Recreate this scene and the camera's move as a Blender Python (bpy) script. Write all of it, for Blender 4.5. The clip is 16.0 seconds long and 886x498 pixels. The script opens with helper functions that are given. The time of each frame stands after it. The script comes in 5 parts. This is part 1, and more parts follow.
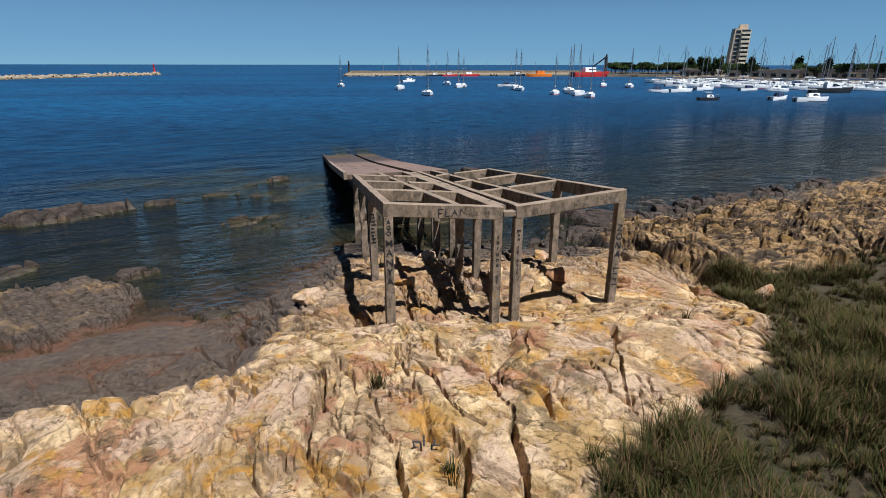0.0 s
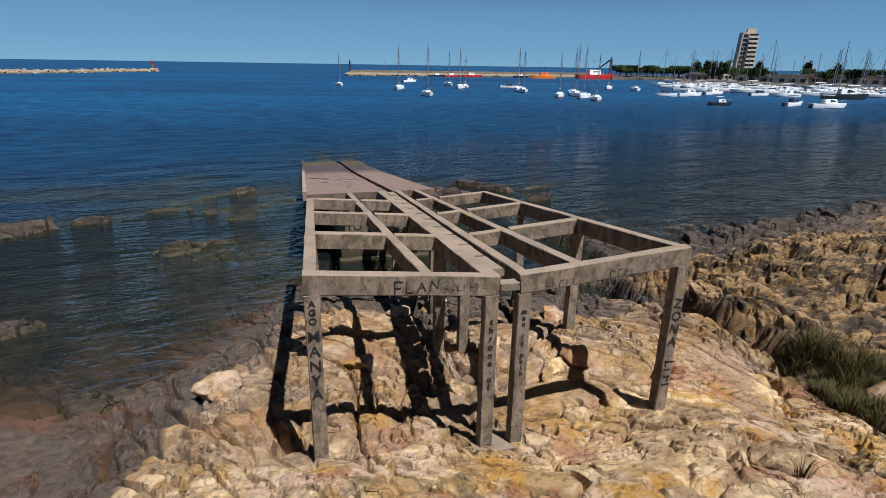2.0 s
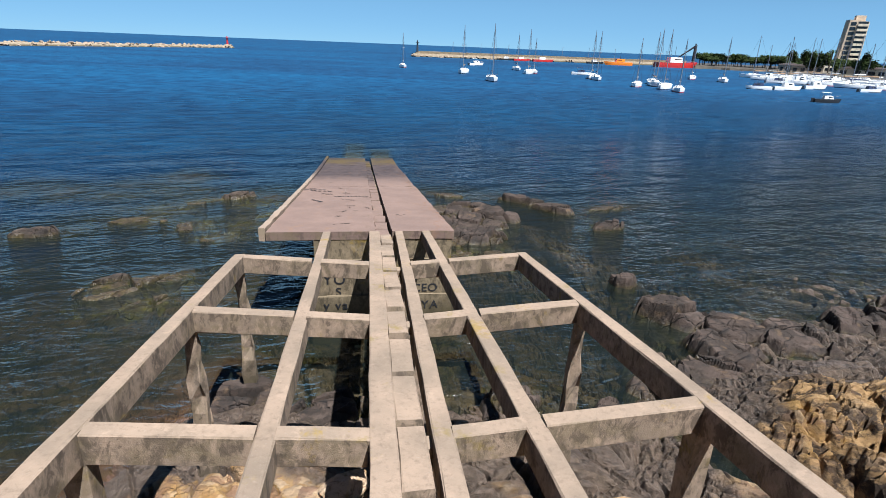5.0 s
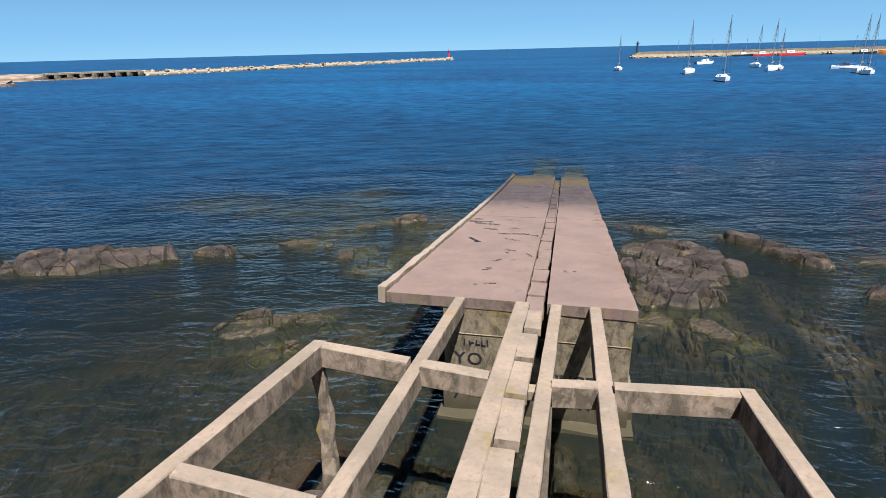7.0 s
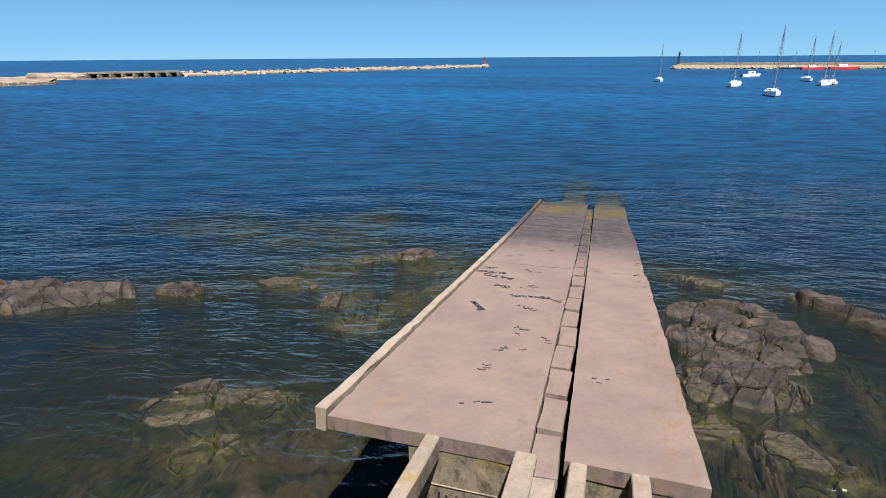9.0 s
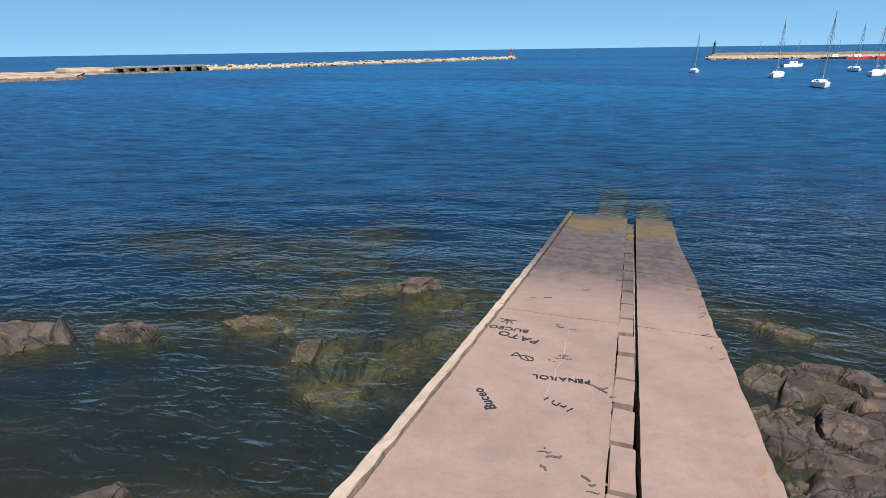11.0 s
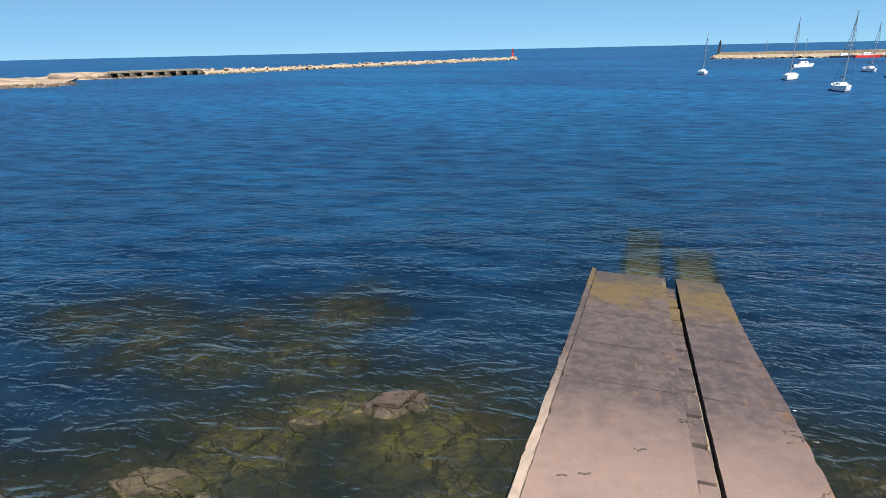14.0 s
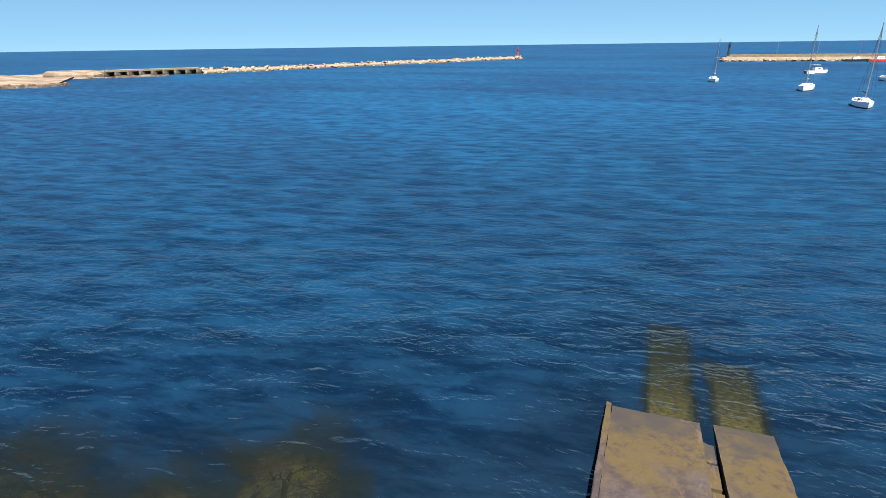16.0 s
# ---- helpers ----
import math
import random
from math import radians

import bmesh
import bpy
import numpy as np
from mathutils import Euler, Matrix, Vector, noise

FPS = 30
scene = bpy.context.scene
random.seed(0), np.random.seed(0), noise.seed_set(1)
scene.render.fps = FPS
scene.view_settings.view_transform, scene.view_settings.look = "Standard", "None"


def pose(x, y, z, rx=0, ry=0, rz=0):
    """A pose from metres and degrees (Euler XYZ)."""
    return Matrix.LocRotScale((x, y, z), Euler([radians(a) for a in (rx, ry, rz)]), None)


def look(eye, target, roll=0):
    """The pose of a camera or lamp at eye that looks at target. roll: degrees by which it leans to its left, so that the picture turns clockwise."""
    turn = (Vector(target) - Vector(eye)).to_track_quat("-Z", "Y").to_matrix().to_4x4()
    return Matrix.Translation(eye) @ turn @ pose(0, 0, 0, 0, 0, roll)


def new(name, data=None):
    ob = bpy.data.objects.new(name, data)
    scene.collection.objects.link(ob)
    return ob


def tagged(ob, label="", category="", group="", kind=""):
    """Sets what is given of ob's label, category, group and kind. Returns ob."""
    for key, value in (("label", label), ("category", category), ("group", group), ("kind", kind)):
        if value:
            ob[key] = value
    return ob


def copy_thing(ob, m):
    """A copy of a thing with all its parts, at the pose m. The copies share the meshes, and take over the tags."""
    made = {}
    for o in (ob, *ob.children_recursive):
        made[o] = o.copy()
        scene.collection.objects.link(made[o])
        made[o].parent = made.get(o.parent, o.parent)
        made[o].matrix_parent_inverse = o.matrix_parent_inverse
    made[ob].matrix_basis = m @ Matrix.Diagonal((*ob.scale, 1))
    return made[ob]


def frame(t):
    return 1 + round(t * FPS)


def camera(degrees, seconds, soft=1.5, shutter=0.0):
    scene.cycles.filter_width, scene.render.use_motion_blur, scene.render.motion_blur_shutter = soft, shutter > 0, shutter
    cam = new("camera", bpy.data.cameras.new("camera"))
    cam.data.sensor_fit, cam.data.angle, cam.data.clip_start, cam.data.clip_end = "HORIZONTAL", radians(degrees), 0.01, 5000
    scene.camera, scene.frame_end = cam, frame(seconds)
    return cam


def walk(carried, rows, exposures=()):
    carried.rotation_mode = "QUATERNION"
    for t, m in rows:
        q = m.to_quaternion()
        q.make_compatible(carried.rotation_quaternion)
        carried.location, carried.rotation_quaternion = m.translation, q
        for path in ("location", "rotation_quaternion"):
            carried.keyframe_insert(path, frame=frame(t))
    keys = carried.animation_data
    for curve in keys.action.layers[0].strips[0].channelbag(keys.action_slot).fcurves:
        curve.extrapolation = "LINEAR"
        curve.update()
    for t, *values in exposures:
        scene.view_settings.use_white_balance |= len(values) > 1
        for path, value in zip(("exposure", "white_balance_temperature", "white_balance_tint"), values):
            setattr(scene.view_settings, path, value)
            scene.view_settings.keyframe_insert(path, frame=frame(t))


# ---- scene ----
cam = camera(78.2, 16.0, 0.8)
PATH = [
    (0, (-5.798, -13.56, 8.036), (-5.294, -11.735, 7.393), 0.1),
    (0.5, (-5.295, -12.274, 8.012), (-4.796, -10.446, 7.372), -0.0),
    (1, (-4.746, -10.954, 7.928), (-4.249, -9.125, 7.29), 0.0),
    (1.5, (-4.179, -9.559, 7.85), (-3.678, -7.731, 7.211), 0.6),
    (2, (-3.635, -8.228, 7.776), (-3.133, -6.401, 7.135), 0.9),
    (2.5, (-3.138, -6.98, 7.798), (-2.635, -5.16, 7.139), 1.4),
    (3, (-2.602, -5.778, 7.867), (-2.105, -3.966, 7.182), 1.6),
    (3.2, (-2.378, -5.295, 7.876), (-1.881, -3.486, 7.184), 1.9),
    (5.3, (-0.347, -0.292, 7.74), (-0.173, 1.573, 7.039), 2.2),
    (5.5, (-0.165, 0.177, 7.725), (-0.115, 2.049, 7.023), 1.2),
    (6, (0.136, 1.297, 7.698), (-0.083, 3.157, 6.997), -0.3),
    (6.5, (0.344, 2.418, 7.676), (-0.039, 4.253, 6.979), -1.4),
    (7, (0.491, 3.323, 7.718), (0.05, 5.149, 7.032), -1.5),
    (7.5, (0.522, 4.376, 7.735), (0.073, 6.203, 7.054), -1.1),
    (8, (0.503, 5.428, 7.773), (0.048, 7.254, 7.096), -0.5),
    (8.5, (0.451, 6.496, 7.789), (-0.032, 8.318, 7.119), -0.2),
    (9, (0.354, 7.53, 7.802), (-0.193, 9.335, 7.137), -0.4),
    (9.2, (0.32, 7.955, 7.81), (-0.264, 9.751, 7.15), -0.7),
    (11.3, (-0.521, 12.352, 7.605), (-1.155, 14.117, 6.91), -0.8),
    (11.5, (-0.611, 12.728, 7.604), (-1.245, 14.491, 6.905), -0.7),
    (12, (-0.845, 13.628, 7.624), (-1.477, 15.392, 6.925), -1.0),
    (12.5, (-1.063, 14.548, 7.611), (-1.697, 16.311, 6.912), -1.1),
    (13, (-1.343, 15.439, 7.59), (-1.974, 17.209, 6.906), -1.1),
    (13.5, (-1.601, 16.334, 7.799), (-2.235, 18.105, 7.12), -1.1),
    (14, (-1.866, 17.257, 8.324), (-2.505, 19.023, 7.637), -1.3),
    (14.5, (-2.319, 18.446, 8.91), (-2.96, 20.207, 8.212), -1.3),
    (15, (-2.564, 19.897, 9.495), (-3.205, 21.653, 8.785), -1.0),
    (15.5, (-2.687, 21.191, 10.163), (-3.336, 22.946, 9.457), -1.0),
    (16, (-2.91, 22.803, 10.638), (-3.558, 24.56, 9.936), -0.8),
]
walk(cam, [(t, look(eye, target, roll)) for t, eye, target, roll in PATH], [(t, v, k, 10) for t, v, k in ((0, 0.78, 5450), (2.0, 0.76, 5450), (3.2, 0.94, 5450), (5.5, 1.44, 5450), (12.5, 1.42, 5500), (16, 1.62, 5850))])

# ---- world, sun ----
SUN_TO = Vector((0.25, -0.43, 1.0)).normalized()
world = bpy.data.worlds.new("sky")
scene.world = world
world.use_nodes = True
wn = world.node_tree
sky = wn.nodes.new("ShaderNodeTexSky")
sky.sky_type = "NISHITA"
sky.sun_disc = False
sky.sun_elevation = math.asin(SUN_TO.z)
sky.sun_rotation = math.atan2(SUN_TO.x, SUN_TO.y)
sky.air_density, sky.dust_density, sky.ozone_density = 0.40, 0.0, 1.5
tint = wn.nodes.new("ShaderNodeMix")
tint.data_type, tint.blend_type = "RGBA", "MULTIPLY"
tint.inputs[0].default_value = 1.0
tint.inputs[7].default_value = (0.79, 0.94, 1.0, 1)
wn.links.new(sky.outputs[0], tint.inputs[6])
haze = wn.nodes.new("ShaderNodeMix")
haze.data_type = "RGBA"
# haze lies along the horizon and thins out overhead
way = wn.nodes.new("ShaderNodeTexCoord")
rise = wn.nodes.new("ShaderNodeSeparateXYZ")
thin = wn.nodes.new("ShaderNodeMapRange")
thin.interpolation_type = "SMOOTHSTEP"
for i, v in enumerate((0.05, 0.20, 0.57, 0.0)):
    thin.inputs[i + 1].default_value = v
wn.links.new(way.outputs["Generated"], rise.inputs[0])
wn.links.new(rise.outputs[2], thin.inputs[0])
wn.links.new(thin.outputs[0], haze.inputs[0])
haze.inputs[7].default_value = (4.0, 7.35, 9.3, 1)
wn.links.new(tint.outputs[2], haze.inputs[6])
# a clear sky deepens overhead
clear_sky = wn.nodes.new("ShaderNodeMix")
clear_sky.data_type = "RGBA"
clear_sky.inputs[7].default_value = (0.28, 0.72, 1.6, 1)
deepen = wn.nodes.new("ShaderNodeMapRange")
deepen.interpolation_type = "SMOOTHSTEP"
for i, v in enumerate((0.08, 0.30, 0.0, 0.94)):
    deepen.inputs[i + 1].default_value = v
wn.links.new(rise.outputs[2], deepen.inputs[0])
wn.links.new(deepen.outputs[0], clear_sky.inputs[0])
wn.links.new(haze.outputs[2], clear_sky.inputs[6])
wn.links.new(clear_sky.outputs[2], wn.nodes["Background"].inputs[0])
wn.nodes["Background"].inputs[1].default_value = 0.0315
sun_data = bpy.data.lights.new("sun", "SUN")
sun_data.energy, sun_data.angle, sun_data.color = 5.0, radians(0.5), (1.0, 0.92, 0.80)
sun = new("sun", sun_data)
sun.matrix_world = look(SUN_TO * 50, (0, 0, 0))


# ---- materials ----
class Nodes:
    """A small builder for node materials."""

    def __init__(self, name):
        self.mat = bpy.data.materials.new(name)
        self.mat.use_nodes = True
        self.tree = self.mat.node_tree
        self.bsdf = self.tree.nodes["Principled BSDF"]
        self.out = self.tree.nodes["Material Output"]

    def add(self, kind, **values):
        node = self.tree.nodes.new(kind)
        for key, value in values.items():
            setattr(node, key, value)
        return node

    def link(self, a, b):
        self.tree.links.new(a, b)

    def put(self, socket, value):
        if isinstance(value, bpy.types.NodeSocket):
            self.link(value, socket)
        elif isinstance(value, tuple) and len(value) == 3 and socket.type == "RGBA":
            socket.default_value = (*value, 1)
        else:
            socket.default_value = value

    def coords(self, scale=(1, 1, 1), turn=(0, 0, 0), world_space=True):
        m = self.add("ShaderNodeMapping")
        if any(turn) and world_space:
            r = self.add("ShaderNodeMapping")
            self.link(self.add("ShaderNodeNewGeometry").outputs["Position"], r.inputs[0])
            r.inputs["Rotation"].default_value = turn
            self.link(r.outputs[0], m.inputs[0])
            m.inputs["Scale"].default_value = scale
            return m.outputs[0]
        if world_space:
            self.link(self.add("ShaderNodeNewGeometry").outputs["Position"], m.inputs[0])
        else:
            self.link(self.add("ShaderNodeTexCoord").outputs["Object"], m.inputs[0])
        m.inputs["Scale"].default_value = scale
        m.inputs["Rotation"].default_value = turn
        return m.outputs[0]

    def noise(self, scale, detail=4, rough=0.55, vector=None, warp=0.0):
        n = self.add("ShaderNodeTexNoise")
        n.inputs["Scale"].default_value = scale
        n.inputs["Detail"].default_value = detail
        n.inputs["Roughness"].default_value = rough
        n.inputs["Distortion"].default_value = warp
        self.link(vector or self.coords(), n.inputs["Vector"])
        return n.outputs["Fac"]

    def cells(self, scale, feature="DISTANCE_TO_EDGE", vector=None):
        n = self.add("ShaderNodeTexVoronoi", feature=feature)
        n.inputs["Scale"].default_value = scale
        self.link(vector or self.coords(), n.inputs["Vector"])
        return n.outputs["Distance"]

    def warped(self, amount, scale, stretch=(1, 1, 1)):
        """Places pushed about by noise, so that what follows them runs crookedly."""
        t = self.add("ShaderNodeTexNoise")
        t.inputs["Scale"].default_value = scale
        t.inputs["Detail"].default_value = 4
        place = self.coords(stretch)
        self.link(place, t.inputs["Vector"])
        push = self.add("ShaderNodeVectorMath", operation="MULTIPLY_ADD")
        self.link(t.outputs["Color"], push.inputs[0])
        push.inputs[1].default_value = (amount, amount, amount)
        self.link(place, push.inputs[2])
        return push.outputs[0]

    def cell_value(self, scale, vector):
        n = self.add("ShaderNodeTexVoronoi", feature="F1")
        n.inputs["Scale"].default_value = scale
        self.link(vector, n.inputs["Vector"])
        s = self.add("ShaderNodeSeparateColor")
        self.link(n.outputs["Color"], s.inputs[0])
        return s.outputs[0]

    def step(self, fac, low, high, a=0.0, b=1.0):
        n = self.add("ShaderNodeMapRange")
        n.interpolation_type = "SMOOTHSTEP"
        self.put(n.inputs[0], fac)
        for i, v in enumerate((low, high, a, b)):
            n.inputs[i + 1].default_value = v
        return n.outputs[0]

    def math(self, op, a, b=0.0):
        n = self.add("ShaderNodeMath", operation=op)
        self.put(n.inputs[0], a)
        self.put(n.inputs[1], b)
        return n.outputs[0]

    def mix(self, fac, a, b, blend="MIX"):
        n = self.add("ShaderNodeMix", data_type="RGBA", blend_type=blend)
        self.put(n.inputs[0], fac)
        self.put(n.inputs[6], a)
        self.put(n.inputs[7], b)
        return n.outputs[2]

    def height(self):
        s = self.add("ShaderNodeSeparateXYZ")
        self.link(self.add("ShaderNodeNewGeometry").outputs["Position"], s.inputs[0])
        return s.outputs[2]

    def facing_up(self):
        s = self.add("ShaderNodeSeparateXYZ")
        self.link(self.add("ShaderNodeNewGeometry").outputs["True Normal"], s.inputs[0])
        return s.outputs[2]

    def attribute(self, name):
        return self.add("ShaderNodeAttribute", attribute_name=name).outputs["Fac"]

    def random(self):
        return self.add("ShaderNodeObjectInfo").outputs["Random"]

    def island(self):
        return self.add("ShaderNodeNewGeometry").outputs["Random Per Island"]

    def bump(self, fac, strength, distance, normal=None):
        n = self.add("ShaderNodeBump")
        n.inputs["Strength"].default_value = strength
        n.inputs["Distance"].default_value = distance
        self.link(fac, n.inputs["Height"])
        if normal:
            self.link(normal, n.inputs["Normal"])
        return n.outputs[0]

    def finish(self, colour, rough=0.8, normal=None, metal=0.0, spec=0.5):
        self.put(self.bsdf.inputs["Base Color"], colour)
        self.put(self.bsdf.inputs["Roughness"], rough)
        self.put(self.bsdf.inputs["Metallic"], metal)
        self.bsdf.inputs["Specular IOR Level"].default_value = spec
        if normal:
            self.link(normal, self.bsdf.inputs["Normal"])
        return self.mat


def concrete_material(name, light, dark, weed=True, wet_end=False):
    n = Nodes(name)
    coarse = 0.4 if wet_end else 1.0
    broad = n.noise(0.9, 5, 0.6)
    fine = n.noise(14, 5, 0.7)
    speck = n.noise(70, 2, 0.6)
    streak = n.noise(3.0, 5, 0.68, n.coords((1.5, 1.5, 0.75)), 0.4)
    c = n.mix(n.step(broad, 0.3, 0.7), light, dark)
    c = n.mix(n.step(fine, 0.48, 0.72, 0, 0.6 * coarse), c, tuple(v * 0.5 for v in light))
    c = n.mix(n.step(n.noise(5.0, 5, 0.7), 0.30, 0.44, 0.45 * coarse, 0), c, tuple(v * 1.25 for v in light))
    upright = n.math("SUBTRACT", 1.0, n.math("ABSOLUTE", n.facing_up()))
    c = n.mix(n.math("MULTIPLY", n.step(streak, 0.47, 0.64, 0, 0.8), n.math("ADD", n.math("MULTIPLY", upright, 0.85), 0.12)), c, tuple(v * 0.46 for v in dark))
    c = n.mix(n.math("MULTIPLY", n.step(n.noise(2.2, 6, 0.72), 0.44, 0.62, 0, 0.6), upright), c, (0.135, 0.105, 0.060))
    c = n.mix(n.step(speck, 0.60, 0.70, 0, 0.35 * coarse), c, (0.27, 0.23, 0.185))
    if weed:
        # soot and lime run down the upright faces in blots
        blot = n.noise(3.6, 6, 0.72, n.coords((1.3, 1.3, 0.8), (0, 0, 0.4)), 0.5)
        c = n.mix(n.math("MULTIPLY", upright, n.step(blot, 0.50, 0.60, 0, 0.7)), c, tuple(v * 0.33 for v in dark))
        c = n.mix(n.math("MULTIPLY", upright, n.step(blot, 0.34, 0.45, 0.6, 0)), c, tuple(v * 1.25 for v in light))
        moss = n.noise(0.9, 6, 0.7, n.coords((1, 1, 1), (0.9, 0.2, 0.5)), 0.3)
        c = n.mix(n.step(moss, 0.62, 0.70, 0, 0.75), c, n.mix(fine, (0.28, 0.175, 0.022), (0.13, 0.10, 0.03)))
        c = n.mix(n.step(n.noise(1.3, 6, 0.7, n.coords((1, 1, 1), (0.4, 0.3, 0.8))), 0.60, 0.70, 0, 0.6), c, (0.165, 0.120, 0.025))
        z = n.height()
        c = n.mix(n.math("MULTIPLY", n.step(z, 0.1, 1.2, 0.95, 0), n.step(broad, 0.15, 0.45)), c, (0.045, 0.036, 0.018))
    if wet_end:
        mottle = n.noise(2.4, 6, 0.7)
        c = n.mix(n.step(mottle, 0.52, 0.70, 0, 0.35), c, (0.128, 0.094, 0.080))
        z = n.math("ADD", n.height(), n.math("MULTIPLY", n.math("SUBTRACT", broad, 0.5), 0.5))
        c = n.mix(n.step(z, 0.85, 1.45, 0.95, 0), c, n.mix(n.step(mottle, 0.4, 0.62), (0.034, 0.026, 0.027), (0.062, 0.047, 0.044)))
        c = n.mix(n.math("MULTIPLY", n.step(z, 0.24, 0.46, 0.85, 0), n.step(mottle, 0.32, 0.50)), c, n.mix(fine, (0.050, 0.035, 0.014), (0.100, 0.070, 0.022)))
        c = n.mix(n.step(z, 0.02, 0.20, 0.9, 0), c, (0.035, 0.030, 0.028))
        s = n.add("ShaderNodeSeparateXYZ")
        n.link(n.add("ShaderNodeNewGeometry").outputs["Position"], s.inputs[0])
        spill = n.noise(3.5, 6, 0.75, n.coords((1.5, 0.6, 1)))
        c = n.mix(n.math("MULTIPLY", n.step(s.outputs[0], 1.15, 1.75), n.step(spill, 0.50, 0.64, 0, 0.5)), c, n.mix(fine, (0.20, 0.085, 0.025), (0.09, 0.05, 0.025)))
        seam = n.math("MULTIPLY", n.step(s.outputs[0], -1.1, -0.35), n.step(s.outputs[0], -0.25, 0.5, 1, 0))
        c = n.mix(n.math("MULTIPLY", seam, n.step(spill, 0.52, 0.66, 0, 0.6)), c, (0.12, 0.085, 0.06))
        rust = n.noise(1.6, 5, 0.7, n.coords((1.6, 0.5, 1)))
        c = n.mix(n.step(rust, 0.56, 0.74, 0, 0.28), c, (0.22, 0.120, 0.055))
    h = n.math("ADD", n.math("MULTIPLY", fine, 0.6), n.math("MULTIPLY", speck, 0.4))
    return n.finish(c, 0.88, n.bump(h, 0.55, 0.02), spec=0.25)


def rock_material(name, wet=0.55):
    n = Nodes(name)
    warp = n.coords((1, 1, 1))
    big = n.noise(0.30, 5, 0.6, warp, 0.5)
    mid = n.noise(1.1, 5, 0.6, warp, 0.4)
    fine = n.noise(6, 8, 0.75, warp, 0.2)
    grit = n.noise(38, 4, 0.75, warp)
    band = n.noise(0.75, 6, 0.65, n.coords((0.8, 1.5, 1.2), (0, 0, 0.9)), 0.6)
    c = n.mix(n.step(big, 0.40, 0.60), (0.420, 0.270, 0.108), (0.350, 0.230, 0.125))
    c = n.mix(n.step(mid, 0.46, 0.60, 0, 0.9), c, (0.74, 0.53, 0.29))
    c = n.mix(n.step(band, 0.515, 0.60, 0, 0.8), c, (0.45, 0.225, 0.030))
    c = n.mix(n.step(n.noise(0.6, 6, 0.65, n.coords((1, 1, 1), (0.3, 0.2, 1.9)), 0.4), 0.53, 0.61, 0, 0.8), c, (0.36, 0.165, 0.085))
    c = n.mix(n.step(n.noise(0.7, 6, 0.7, n.coords((1, 1, 1), (0.8, 0.1, 2.6)), 0.4), 0.50, 0.60, 0, 0.7), c, (0.60, 0.43, 0.30))
    c = n.mix(n.step(n.noise(2.6, 7, 0.75, n.coords((1, 1, 1), (0.082, 0.738, 0.492)), 0.3), 0.59, 0.67, 0, 0.7), c, (0.136, 0.093, 0.025))
    c = n.mix(n.step(n.noise(0.55, 7, 0.74, n.coords((1, 1, 1), (0.4, 1.1, 0.2)), 0.8), 0.56, 0.64, 0, 0.75), c, (0.144, 0.104, 0.057))
    c = n.mix(n.step(fine, 0.49, 0.66, 0, 0.78), c, (0.127, 0.073, 0.029))
    c = n.mix(n.step(fine, 0.30, 0.42, 0.3, 0), c, (0.526, 0.406, 0.240))
    c = n.mix(n.step(grit, 0.56, 0.72, 0, 0.5), c, (0.094, 0.054, 0.025))
    # hairline cracks
    hair = n.cells(1.3, "DISTANCE_TO_EDGE", n.warped(0.45, 1.6))
    c = n.mix(n.math("MULTIPLY", n.step(hair, 0.0, 0.03, 0.45, 0), n.step(mid, 0.44, 0.56)), c, (0.07, 0.045, 0.025))
    split = n.cells(1.7, "DISTANCE_TO_EDGE", n.warped(0.75, 1.9, (0.8, 2.3, 1.0)))
    seam = n.math("MULTIPLY", n.step(split, 0.0, 0.035, 0.6, 0), n.step(n.noise(0.8, 5, 0.65, n.coords((1, 1, 1), (1.4, 0.3, 0.7))), 0.50, 0.62))
    c = n.mix(seam, c, (0.045, 0.028, 0.016))
    # rock that the tide reaches is browner and greyer
    low = n.attribute("tidal")
    c = n.mix(n.math("MULTIPLY", low, n.step(n.noise(0.9, 6, 0.68, warp, 0.5), 0.36, 0.56, 0.25, 0.92)), c,
              n.mix(n.step(band, 0.42, 0.58), n.mix(fine, (0.24, 0.17, 0.12), (0.11, 0.080, 0.060)), n.mix(fine, (0.34, 0.20, 0.075), (0.17, 0.095, 0.058))))
    # broken into hand-sized pieces of many shades where the sea works on it
    crooked = n.warped(0.55, 2.2, (1.0, 1.5, 2.0))
    piece = n.cell_value(3.4, crooked)
    broken = n.math("MULTIPLY", n.math("SUBTRACT", low, n.math("MULTIPLY", low, n.attribute("sand"))), n.step(n.noise(0.7, 4, 0.6, n.coords((1, 1, 1), (0.2, 0.5, 1.1))), 0.40, 0.55))
    shades = n.mix(n.step(piece, 0.55, 0.75), n.mix(n.step(piece, 0.15, 0.45), (0.40, 0.235, 0.070), (0.20, 0.105, 0.062)), (0.52, 0.37, 0.21))
    c = n.mix(n.math("MULTIPLY", broken, n.step(fine, 0.35, 0.6, 0.75, 0.35)), c, shades)
    east = n.attribute("east")
    shard = n.noise(1.7, 7, 0.72, n.coords((0.5, 1.5, 1.5), (0, 0, 0.37)), 0.4)
    tawny = n.mix(n.step(shard, 0.455, 0.57), n.mix(fine, (0.075, 0.051, 0.033), (0.018, 0.013, 0.010)), n.mix(fine, (0.47, 0.300, 0.130), (0.17, 0.100, 0.045)))
    tawny = n.mix(n.step(band, 0.56, 0.66, 0, 0.6), tawny, (0.28, 0.16, 0.035))
    c = n.mix(n.math("MULTIPLY", east, n.step(mid, 0.36, 0.54, 0.55, 0.95)), c, tawny)
